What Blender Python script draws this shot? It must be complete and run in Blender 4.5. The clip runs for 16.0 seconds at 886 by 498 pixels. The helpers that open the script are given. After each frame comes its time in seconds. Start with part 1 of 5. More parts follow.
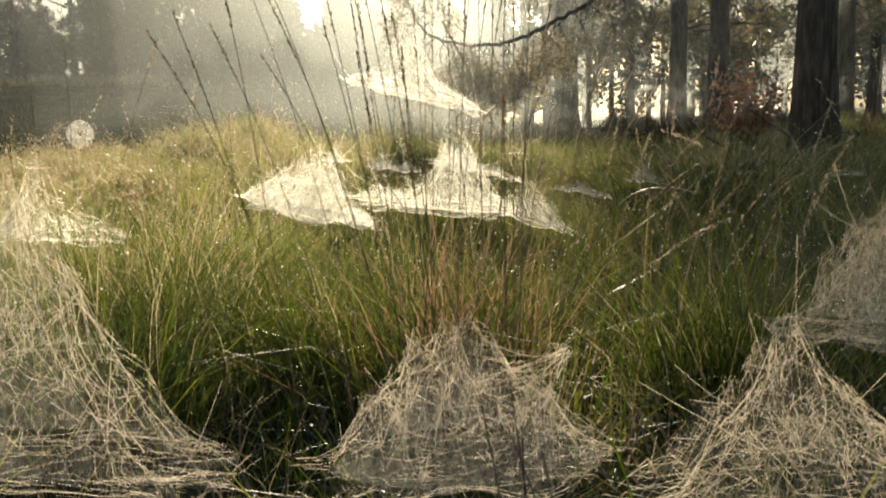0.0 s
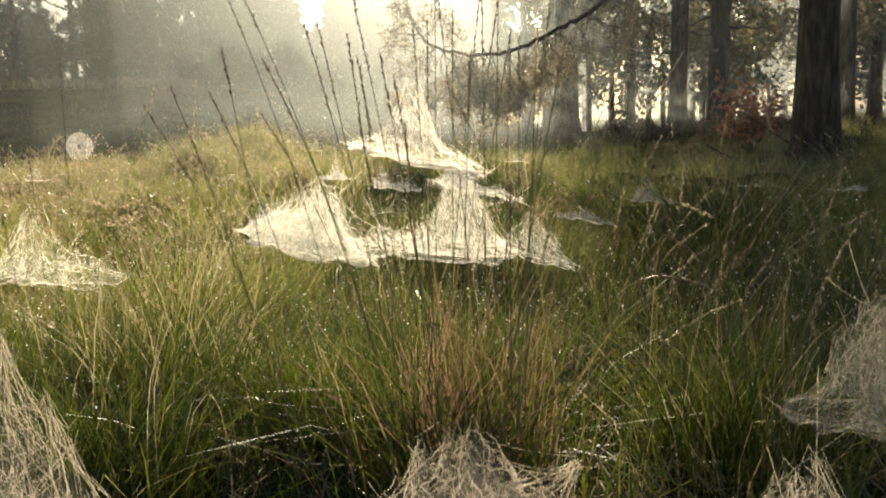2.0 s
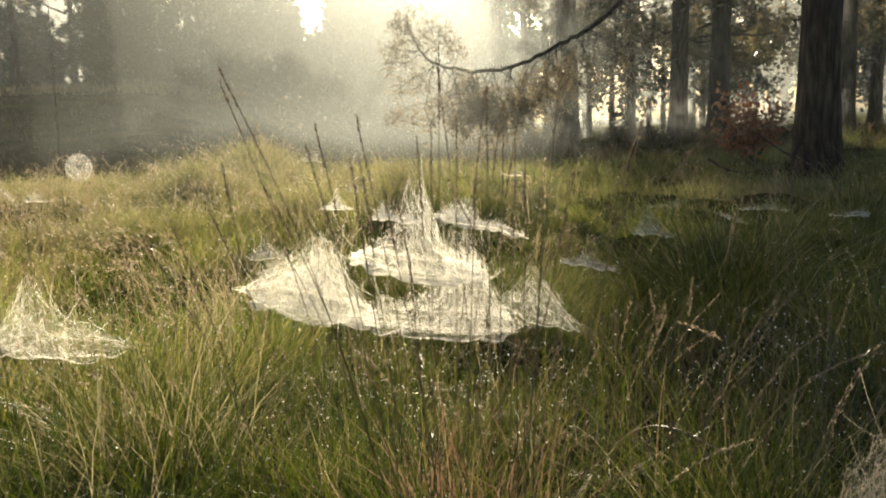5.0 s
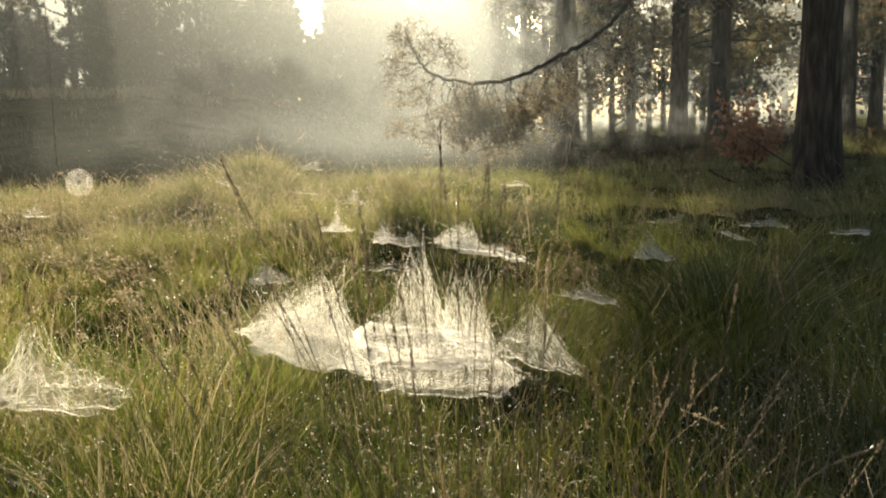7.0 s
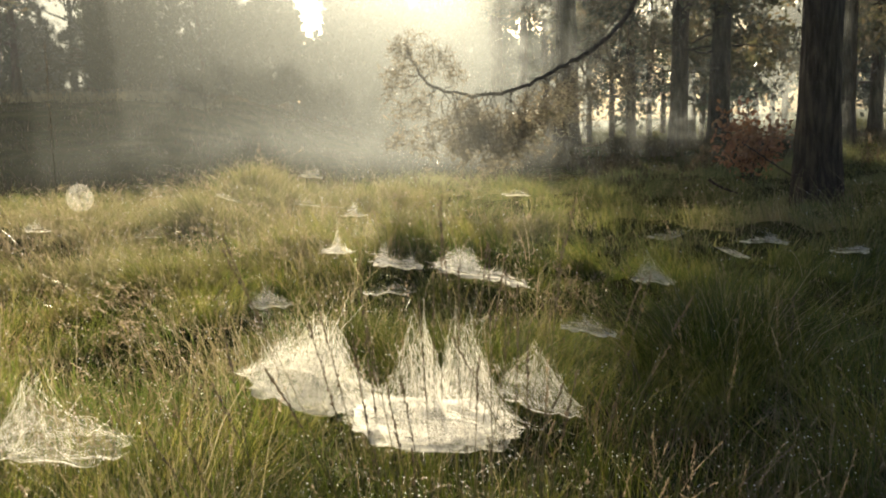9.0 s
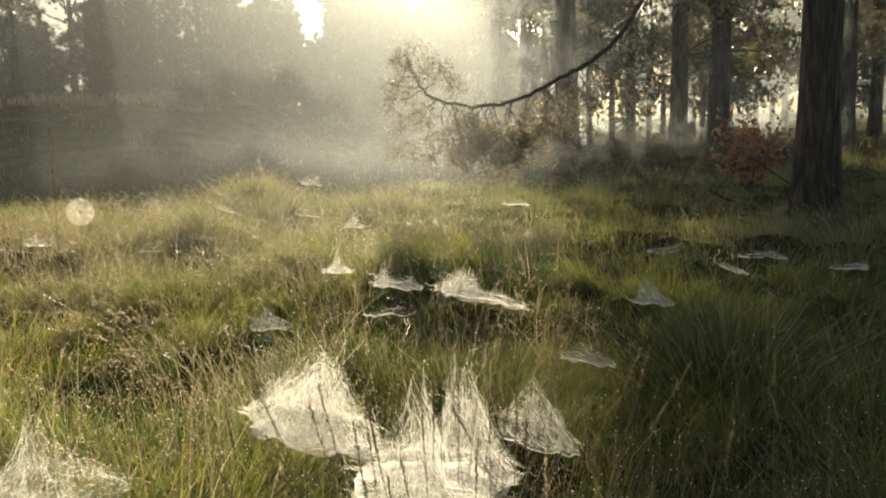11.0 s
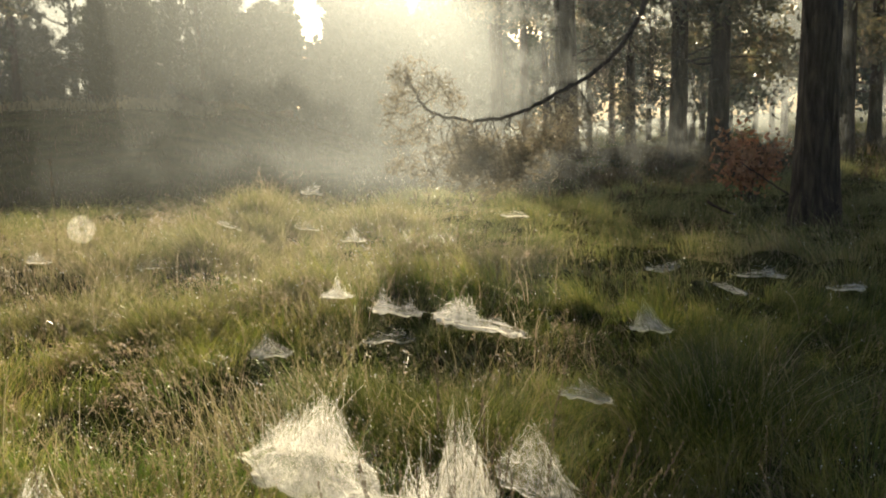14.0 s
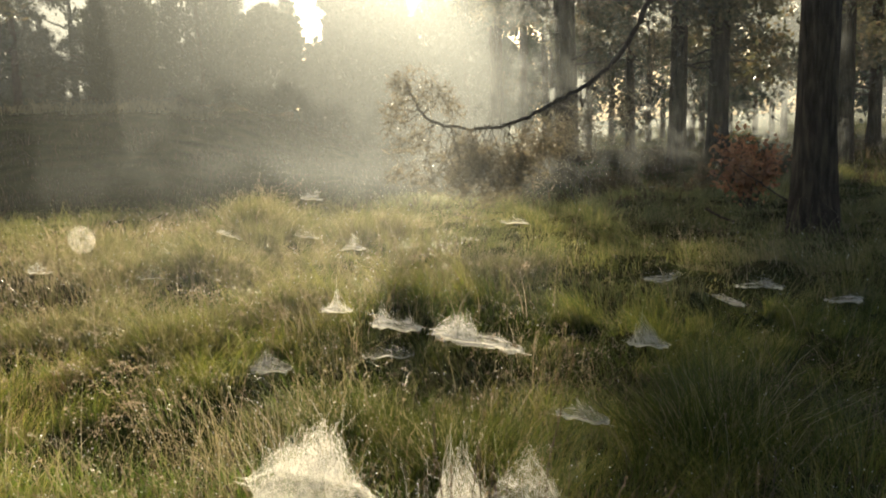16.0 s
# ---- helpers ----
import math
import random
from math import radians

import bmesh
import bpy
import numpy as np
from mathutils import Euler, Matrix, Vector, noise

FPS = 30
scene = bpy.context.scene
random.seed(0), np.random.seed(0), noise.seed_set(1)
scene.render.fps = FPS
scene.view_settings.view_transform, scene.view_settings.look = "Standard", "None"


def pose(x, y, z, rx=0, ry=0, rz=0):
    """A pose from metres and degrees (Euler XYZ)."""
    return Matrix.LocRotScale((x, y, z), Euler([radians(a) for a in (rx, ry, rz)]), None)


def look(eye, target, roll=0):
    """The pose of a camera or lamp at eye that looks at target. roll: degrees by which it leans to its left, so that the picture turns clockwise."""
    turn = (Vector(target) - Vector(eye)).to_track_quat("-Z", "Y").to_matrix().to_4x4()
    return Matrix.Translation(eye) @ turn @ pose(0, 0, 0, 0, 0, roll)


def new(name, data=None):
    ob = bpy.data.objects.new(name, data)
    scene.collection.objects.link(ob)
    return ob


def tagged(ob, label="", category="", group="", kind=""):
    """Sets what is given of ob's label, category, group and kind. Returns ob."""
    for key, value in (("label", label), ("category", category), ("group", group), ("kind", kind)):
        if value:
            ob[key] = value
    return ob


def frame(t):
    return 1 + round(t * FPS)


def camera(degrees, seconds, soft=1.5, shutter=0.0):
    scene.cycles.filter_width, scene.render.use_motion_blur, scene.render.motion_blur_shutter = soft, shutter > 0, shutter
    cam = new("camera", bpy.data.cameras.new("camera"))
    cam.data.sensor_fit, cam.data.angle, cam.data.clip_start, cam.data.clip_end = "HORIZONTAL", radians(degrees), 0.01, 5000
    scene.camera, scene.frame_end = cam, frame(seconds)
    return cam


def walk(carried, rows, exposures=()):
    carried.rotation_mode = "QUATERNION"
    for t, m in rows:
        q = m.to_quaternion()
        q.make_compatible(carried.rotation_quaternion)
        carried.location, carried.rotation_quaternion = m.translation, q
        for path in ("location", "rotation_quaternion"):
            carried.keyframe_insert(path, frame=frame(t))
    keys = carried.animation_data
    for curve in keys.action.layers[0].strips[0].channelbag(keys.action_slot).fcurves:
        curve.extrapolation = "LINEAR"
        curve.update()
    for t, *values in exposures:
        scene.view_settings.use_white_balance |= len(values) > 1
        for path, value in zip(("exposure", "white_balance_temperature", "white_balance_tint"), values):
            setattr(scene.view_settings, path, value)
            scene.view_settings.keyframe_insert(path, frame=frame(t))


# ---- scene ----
PATH = [
    (0, -0.0051, -0.1085, 0.4398), (1, -0.0057, -0.0882, 0.4853), (2, -0.0059, -0.0699, 0.5331),
    (3, -0.0058, -0.0534, 0.5834), (4, -0.0053, -0.0389, 0.6361), (5, -0.0045, -0.0263, 0.6909),
    (6, -0.0034, -0.0156, 0.7473), (7, -0.0019, -0.0068, 0.8046), (8, 0.0, 0.0, 0.8618),
    (9, 0.0022, 0.0049, 0.9182), (10, 0.0048, 0.0079, 0.9727), (11, 0.0077, 0.009, 1.0245),
    (12, 0.0109, 0.0082, 1.073), (13, 0.0145, 0.0055, 1.1181), (14, 0.0185, 0.0008, 1.1601),
    (15, 0.0227, -0.0058, 1.2001), (16, 0.0274, -0.0143, 1.2403),
]
cam = camera(54, 16.0, soft=2.0)
TILT = pose(0, 0, 0, 90 - 8.066) @ pose(0, 0, 0, 0, 0, -2.58)
walk(cam, [(t, pose(x, y, z) @ TILT) for t, x, y, z in PATH], exposures=((0, 1.98), (5, 1.87), (10, 1.78), (16, 1.71)))

# ---- sky and sun ----
SUN_UP, SUN_AZ = 18.5, -1.8
world = bpy.data.worlds.new("sky")
scene.world = world
world.use_nodes = True
wn = world.node_tree
sky = wn.nodes.new("ShaderNodeTexSky")
sky.sky_type, sky.sun_disc = "NISHITA", False
sky.sun_elevation, sky.sun_rotation = radians(SUN_UP), radians(SUN_AZ)
sky.dust_density = 4.0
back = wn.nodes["Background"]
back.inputs["Strength"].default_value = 0.034
wn.links.new(sky.outputs[0], back.inputs["Color"])
sun = new("sun", bpy.data.lights.new("sun", "SUN"))
sun.data.energy, sun.data.angle, sun.data.color = 5.0, radians(0.6), (1.0, 0.87, 0.63)
sun.matrix_world = look((math.sin(radians(SUN_AZ)) * 30, math.cos(radians(SUN_AZ)) * 30, math.tan(radians(SUN_UP)) * 30), (0, 0, 0))

# ---- materials ----
def blank(name):
    m = bpy.data.materials.new(name)
    m.use_nodes = True
    t = m.node_tree
    t.nodes.clear()
    return m, t, t.nodes.new("ShaderNodeOutputMaterial")


def node(t, kind, **values):
    n = t.nodes.new(kind)
    for key, v in values.items():
        n.inputs[key.replace("_", " ")].default_value = v
    return n


def ramp(t, source, stops):
    r = t.nodes.new("ShaderNodeValToRGB")
    while len(r.color_ramp.elements) < len(stops):
        r.color_ramp.elements.new(0.5)
    for e, (p, c) in zip(r.color_ramp.elements, stops):
        e.position, e.color = p, (*c, 1)
    t.links.new(source, r.inputs[0])
    return r.outputs[0]


def leaf(name, stops, through_part=0.5, gloss=0.065, rough=0.38, scale=3.0):
    """Thin living or dry leaf: diffuse, light that passes through it, a little gloss; colour varies blade by blade and by patch."""
    m, t, out = blank(name)
    geo = t.nodes.new("ShaderNodeNewGeometry")
    pos = t.nodes.new("ShaderNodeTexCoord")
    n = node(t, "ShaderNodeTexNoise", Scale=scale, Detail=3.0)
    t.links.new(pos.outputs["Object"], n.inputs["Vector"])
    mix = t.nodes.new("ShaderNodeMath")
    mix.operation = "MULTIPLY_ADD"
    mix.inputs[1].default_value, mix.inputs[2].default_value = 0.45, 0.0
    t.links.new(geo.outputs["Random Per Island"], mix.inputs[0])
    add = t.nodes.new("ShaderNodeMath")
    add.operation = "MULTIPLY_ADD"
    add.inputs[1].default_value = 0.6
    t.links.new(n.outputs["Fac"], add.inputs[0])
    t.links.new(mix.outputs[0], add.inputs[2])
    col = ramp(t, add.outputs[0], stops)
    d, tr, g = node(t, "ShaderNodeBsdfDiffuse"), node(t, "ShaderNodeBsdfTranslucent"), node(t, "ShaderNodeBsdfGlossy", Roughness=rough)
    t.links.new(col, d.inputs["Color"])
    t.links.new(col, tr.inputs["Color"])
    a, b = node(t, "ShaderNodeMixShader", Fac=through_part), node(t, "ShaderNodeMixShader", Fac=gloss)
    t.links.new(d.outputs[0], a.inputs[1]), t.links.new(tr.outputs[0], a.inputs[2])
    t.links.new(a.outputs[0], b.inputs[1]), t.links.new(g.outputs[0], b.inputs[2])
    t.links.new(b.outputs[0], out.inputs[0])
    return m


def solid(name, stops, scale=6.0, rough=0.9, bump=0.4, stretch=(1, 1, 1), bump_scale=30.0, dist=0.02, gloss=0.15):
    m, t, out = blank(name)
    pos, mp = t.nodes.new("ShaderNodeTexCoord"), t.nodes.new("ShaderNodeMapping")
    mp.inputs["Scale"].default_value = stretch
    t.links.new(pos.outputs["Object"], mp.inputs[0])
    n, f = node(t, "ShaderNodeTexNoise", Scale=scale, Detail=6.0), node(t, "ShaderNodeTexNoise", Scale=bump_scale, Detail=5.0)
    t.links.new(mp.outputs[0], n.inputs["Vector"]), t.links.new(mp.outputs[0], f.inputs["Vector"])
    p = node(t, "ShaderNodeBsdfPrincipled", Roughness=rough, Specular_IOR_Level=gloss)
    t.links.new(ramp(t, n.outputs["Fac"], stops), p.inputs["Base Color"])
    bp = node(t, "ShaderNodeBump", Strength=bump, Distance=dist)
    t.links.new(f.outputs["Fac"], bp.inputs["Height"])
    t.links.new(bp.outputs[0], p.inputs["Normal"])
    t.links.new(p.outputs[0], out.inputs[0])
    return m


def silk(name, colour=(0.97, 0.94, 0.86), through_part=0.8, gauze=False, even=0.0, wet=0.08):
    """Dewy spider silk; gauze is a weave of threads too fine to tell apart, as close as the mesh says (dense), or even all over."""
    m, t, out = blank(name)
    d, tr = node(t, "ShaderNodeBsdfDiffuse", Color=(*colour, 1)), node(t, "ShaderNodeBsdfTranslucent", Color=(*colour, 1))
    a = node(t, "ShaderNodeMixShader", Fac=through_part)
    t.links.new(d.outputs[0], a.inputs[1]), t.links.new(tr.outputs[0], a.inputs[2])
    w = node(t, "ShaderNodeMixShader", Fac=wet)
    t.links.new(a.outputs[0], w.inputs[1]), t.links.new(node(t, "ShaderNodeBsdfGlossy", Color=(*colour, 1), Roughness=0.65).outputs[0], w.inputs[2])
    a = w
    if gauze:
        pos = t.nodes.new("ShaderNodeTexCoord")
        total = None
        for stretch, size, lo, hi in (((1, 1, 1), 26.0, 0.35, 1.35), ((3.0, 3.0, 0.35), 90.0, 0.35, 1.5)):
            mp = t.nodes.new("ShaderNodeMapping")
            mp.inputs["Scale"].default_value = stretch
            t.links.new(pos.outputs["Object"], mp.inputs[0])
            n = node(t, "ShaderNodeTexNoise", Scale=size, Detail=5.0, Roughness=0.65, Distortion=0.8)
            t.links.new(mp.outputs[0], n.inputs["Vector"])
            r = t.nodes.new("ShaderNodeMapRange")
            r.inputs["From Min"].default_value, r.inputs["From Max"].default_value = 0.34, 0.68
            r.inputs["To Min"].default_value, r.inputs["To Max"].default_value = lo, hi
            t.links.new(n.outputs["Fac"], r.inputs["Value"])
            if total is None:
                total = r.outputs[0]
            else:
                k = t.nodes.new("ShaderNodeMath")
                k.operation = "MULTIPLY"
                t.links.new(total, k.inputs[0]), t.links.new(r.outputs[0], k.inputs[1])
                total = k.outputs[0]
        k = t.nodes.new("ShaderNodeMath")
        k.operation, k.use_clamp = "MULTIPLY", True
        t.links.new(total, k.inputs[0])
        k.inputs[1].default_value = even
        if not even:
            dense = t.nodes.new("ShaderNodeAttribute")
            dense.attribute_name = "dense"
            t.links.new(dense.outputs["Fac"], k.inputs[1])
        b = t.nodes.new("ShaderNodeMixShader")
        t.links.new(k.outputs[0], b.inputs[0])
        t.links.new(node(t, "ShaderNodeBsdfTransparent").outputs[0], b.inputs[1])
        t.links.new(a.outputs[0], b.inputs[2])
        a = b
    t.links.new(a.outputs[0], out.inputs[0])
    return m


def fog(name, density, forward=0.6):
    """A thin bank of mist: lets most light by, scatters the rest, mainly onwards."""
    m, t, out = blank(name)
    pos = t.nodes.new("ShaderNodeTexCoord")
    n = node(t, "ShaderNodeTexNoise", Scale=0.16, Detail=3.0, Roughness=0.5)
    mp = t.nodes.new("ShaderNodeMapping")
    mp.inputs["Scale"].default_value = (1, 1, 2.2)
    t.links.new(pos.outputs["Object"], mp.inputs[0]), t.links.new(mp.outputs[0], n.inputs["Vector"])
    above = t.nodes.new("ShaderNodeAttribute")
    above.attribute_name = "above_ground"
    rise = t.nodes.new("ShaderNodeMapRange")
    rise.interpolation_type = "SMOOTHSTEP"
    rise.inputs["From Min"].default_value, rise.inputs["From Max"].default_value = 0.0, 0.8
    t.links.new(above.outputs["Fac"], rise.inputs["Value"])
    r = t.nodes.new("ShaderNodeMapRange")
    r.inputs["From Min"].default_value, r.inputs["From Max"].default_value = 0.25, 0.75
    r.inputs["To Min"].default_value, r.inputs["To Max"].default_value = density * 0.85, density * 1.15
    t.links.new(n.outputs["Fac"], r.inputs["Value"])
    # amount of haze by view direction, tuned for brightness
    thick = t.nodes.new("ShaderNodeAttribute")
    thick.attribute_name = "haze_by_view"
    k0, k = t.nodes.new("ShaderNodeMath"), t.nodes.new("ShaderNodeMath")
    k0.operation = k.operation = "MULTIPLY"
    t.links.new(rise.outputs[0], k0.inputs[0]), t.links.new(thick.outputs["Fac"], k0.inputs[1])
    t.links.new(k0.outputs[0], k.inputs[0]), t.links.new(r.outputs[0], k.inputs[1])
    tr = node(t, "ShaderNodeBsdfTranslucent", Color=(0.845, 0.89, 0.865, 1))
    re = node(t, "ShaderNodeBsdfRefraction", Color=(0.865, 0.91, 0.885, 1), Roughness=0.82, IOR=1.35)
    a = node(t, "ShaderNodeMixShader", Fac=forward)
    t.links.new(tr.outputs[0], a.inputs[1]), t.links.new(re.outputs[0], a.inputs[2])
    b = t.nodes.new("ShaderNodeMixShader")
    t.links.new(k.outputs[0], b.inputs[0])
    t.links.new(node(t, "ShaderNodeBsdfTransparent").outputs[0], b.inputs[1])
    t.links.new(a.outputs[0], b.inputs[2])
    t.links.new(b.outputs[0], out.inputs[0])
    return m


M_GREEN = leaf("grass green", [(0.25, (0.016, 0.028, 0.004)), (0.48, (0.062, 0.096, 0.008)), (0.72, (0.145, 0.15, 0.02)), (0.93, (0.27, 0.22, 0.08))], 0.34, 0.05, 0.42)
M_MEADOW = leaf("grass meadow", [(0.2, (0.055, 0.072, 0.013)), (0.45, (0.13, 0.17, 0.026)), (0.66, (0.28, 0.26, 0.055)), (0.9, (0.46, 0.38, 0.16))], 0.55)
M_HEATHGRASS = leaf("heath grass", [(0.2, (0.05, 0.055, 0.016)), (0.45, (0.118, 0.14, 0.032)), (0.66, (0.24, 0.225, 0.07)), (0.9, (0.4, 0.32, 0.17))], 0.5)
M_FRESH = leaf("fresh grass", [(0.2, (0.05, 0.09, 0.012)), (0.5, (0.11, 0.18, 0.02)), (0.8, (0.2, 0.26, 0.04))], 0.5)
M_STRAW = leaf("grass straw", [(0.1, (0.15, 0.11, 0.05)), (0.5, (0.33, 0.27, 0.14)), (1.0, (0.5, 0.44, 0.29))], 0.45)
M_BENT = leaf("bent grass", [(0.1, (0.16, 0.15, 0.05)), (0.5, (0.34, 0.29, 0.14)), (1.0, (0.52, 0.45, 0.29))], 0.55)
M_LITTER = leaf("dead grass", [(0.1, (0.1, 0.075, 0.03)), (0.5, (0.21, 0.155, 0.075)), (1.0, (0.34, 0.26, 0.14))], 0.45)
M_STEM = leaf("grass stem", [(0.1, (0.1, 0.08, 0.04)), (0.6, (0.2, 0.17, 0.08)), (1.0, (0.3, 0.25, 0.13))], 0.25)
M_SEED = leaf("seed head", [(0.1, (0.06, 0.042, 0.034)), (0.5, (0.13, 0.095, 0.065)), (1.0, (0.28, 0.22, 0.15))], 0.35)
M_NEEDLE = leaf("pine needles", [(0.1, (0.03, 0.04, 0.02)), (0.5, (0.085, 0.085, 0.035)), (0.85, (0.22, 0.15, 0.07))], 0.5)
M_JUNIPER = leaf("juniper foliage", [(0.1, (0.02, 0.035, 0.02)), (0.6, (0.045, 0.06, 0.03)), (1.0, (0.08, 0.09, 0.045))], 0.25)
M_RUST = leaf("rust leaves", [(0.1, (0.16, 0.05, 0.018)), (0.5, (0.36, 0.13, 0.045)), (1.0, (0.5, 0.25, 0.1))], 0.45)
M_HEATH = leaf("heather", [(0.1, (0.03, 0.03, 0.015)), (0.5, (0.07, 0.055, 0.03)), (1.0, (0.15, 0.1, 0.06))], 0.3, 0.015, 0.6)
M_MOSS = leaf("moss", [(0.1, (0.1, 0.12, 0.015)), (0.6, (0.25, 0.25, 0.03)), (1.0, (0.4, 0.36, 0.06))], 0.4)
M_BARK = solid("pine bark", [(0.25, (0.02, 0.015, 0.012)), (0.5, (0.06, 0.044, 0.034)), (0.75, (0.12, 0.086, 0.063))], 5.0, 0.95, 1.0, (4, 4, 0.7), 9.0, 0.05)
M_TWIG = solid("twig bark", [(0.3, (0.035, 0.028, 0.022)), (0.7, (0.11, 0.085, 0.065))], 20.0, 0.9, 0.5)
M_SOIL = solid("heath soil", [(0.3, (0.02, 0.017, 0.008)), (0.5, (0.035, 0.04, 0.014)), (0.75, (0.07, 0.06, 0.028))], 1.6, 1.0, 0.8, (1, 1, 1), 14.0, 0.06, 0.0)
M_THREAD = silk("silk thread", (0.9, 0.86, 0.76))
# same silk darkened: the shade on the near webs is put into its colour
M_THREAD_SHADED = silk("shaded silk thread", (0.33, 0.29, 0.235), wet=0.03)
M_BROWN = leaf("brown stalks", [(0.1, (0.09, 0.05, 0.03)), (0.5, (0.2, 0.12, 0.07)), (1.0, (0.36, 0.25, 0.15))], 0.45, 0.1, 0.3)
# lighter copy of the pine needles: the light behind them is put into the colour
M_NEEDLE_LIT = leaf("backlit pine needles", [(0.1, (0.06, 0.055, 0.035)), (0.5, (0.15, 0.125, 0.075)), (0.9, (0.3, 0.24, 0.15))], 0.6)
M_PLUME = leaf("flower heads", [(0.1, (0.2, 0.14, 0.09)), (0.5, (0.36, 0.27, 0.18)), (1.0, (0.54, 0.45, 0.33))], 0.6)
M_GAUZE = silk("silk gauze", through_part=0.55, gauze=True, wet=0.1)
M_FAINT = silk("faint silk", gauze=True, even=0.14)
M_FILM = silk("silk film", gauze=True, even=0.25)
# white colour stands in for the sparkle of clear drops
M_DEW = silk("dew", (0.95, 0.95, 0.95))
M_FOG = fog("mist", 0.036, 0.2)
M_FOG_MID = fog("wood mist", 0.2, 0.1)
M_FOG_FAR = fog("far mist", 0.3, 0.15)

# ---- mesh helpers ----
rng = np.random.default_rng(7)


def raw_mesh(name, verts, quads):
    me = bpy.data.meshes.new(name)
    verts, quads = np.ascontiguousarray(verts, np.float32), np.ascontiguousarray(quads, np.int32)
    nq, side = quads.shape
    me.vertices.add(len(verts)), me.loops.add(nq * side), me.polygons.add(nq)
    me.vertices.foreach_set("co", verts.ravel())
    me.loops.foreach_set("vertex_index", quads.ravel())
    me.polygons.foreach_set("loop_start", np.arange(0, nq * side, side, dtype=np.int32))
    me.polygons.foreach_set("loop_total", np.full(nq, side, np.int32))
    me.update(calc_edges=True)
    return me


def ribbons(paths, widths, sides):
    """paths (N, K, 3), widths (N, K), sides (N, 3): flat blades."""
    n, k, _ = paths.shape
    off = sides[:, None, :] * widths[:, :, None] * 0.5
    v = np.stack([paths - off, paths + off], 2).reshape(-1, 3)
    base = (np.arange(n)[:, None] * k + np.arange(k - 1)[None]).ravel() * 2
    return v, np.stack([base, base + 1, base + 3, base + 2], 1)


def tubes(paths, radii, sides=5):
    """paths (N, K, 3), radii (N, K): round stems."""
    n, k, _ = paths.shape
    tan = np.gradient(paths, axis=1)
    tan /= np.linalg.norm(tan, axis=2, keepdims=True) + 1e-9
    ref = np.where(np.abs(tan[..., 2:3]) < 0.8, np.array([0.0, 0, 1]), np.array([1.0, 0, 0]))
    a = np.cross(tan, ref)
    a /= np.linalg.norm(a, axis=2, keepdims=True) + 1e-9
    b = np.cross(tan, a)
    ang = np.arange(sides) * 2 * np.pi / sides
    ring = a[:, :, None] * np.cos(ang)[:, None] + b[:, :, None] * np.sin(ang)[:, None]
    v = (paths[:, :, None] + ring * radii[:, :, None, None]).reshape(-1, 3)
    i = (np.arange(n)[:, None, None] * k + np.arange(k - 1)[None, :, None]) * sides
    j = np.arange(sides)[None, None]
    j2 = (j + 1) % sides
    q = np.stack([i + j, i + j2, i + sides + j2, i + sides + j], -1).reshape(-1, 4)
    return v, q


def cards(points, size, direction=None, slim=0.5):
    """Small leaves: one kite each, tilted at random."""
    n = len(points)
    d = rng.normal(size=(n, 3)) if direction is None else direction + rng.normal(size=(n, 3)) * 0.45
    d /= np.linalg.norm(d, axis=1, keepdims=True)
    e = np.cross(d, rng.normal(size=(n, 3)))
    e /= np.linalg.norm(e, axis=1, keepdims=True)
    s = np.broadcast_to(size, (n,))[:, None] * rng.uniform(0.6, 1.4, (n, 1))
    v = np.stack([points, points + d * s * 0.5 + e * s * slim * 0.5, points + d * s, points + d * s * 0.5 - e * s * slim * 0.5], 1)
    return v.reshape(-1, 3), np.arange(n * 4).reshape(-1, 4)


def joined(*pieces):
    vs, qs, o = [], [], 0
    for v, q in pieces:
        vs.append(v), qs.append(q + o)
        o += len(v)
    return np.concatenate(vs), np.concatenate(qs)


def part(name, vq, material, parent=None, label="", smooth=False):
    ob = new(name, raw_mesh(name, *vq))
    ob.data.materials.append(material)
    if smooth:
        ob.data.polygons.foreach_set("use_smooth", np.ones(len(ob.data.polygons), bool))
    ob.parent = parent
    return tagged(ob, label)


def reseed(*numbers):
    """Every thing draws its chances from its own place, so that one does not disturb another."""
    global rng
    rng = np.random.default_rng([int(abs(c) * 1000) + 7 for c in numbers])


def thing(name, at, label, category, group="", kind=""):
    reseed(*at)
    ob = new(name)
    ob.location = at
    return tagged(ob, label, category, group, kind)


def smooth01(a, lo, hi):
    u = np.clip((a - lo) / (hi - lo), 0, 1)
    return u * u * (3 - 2 * u)


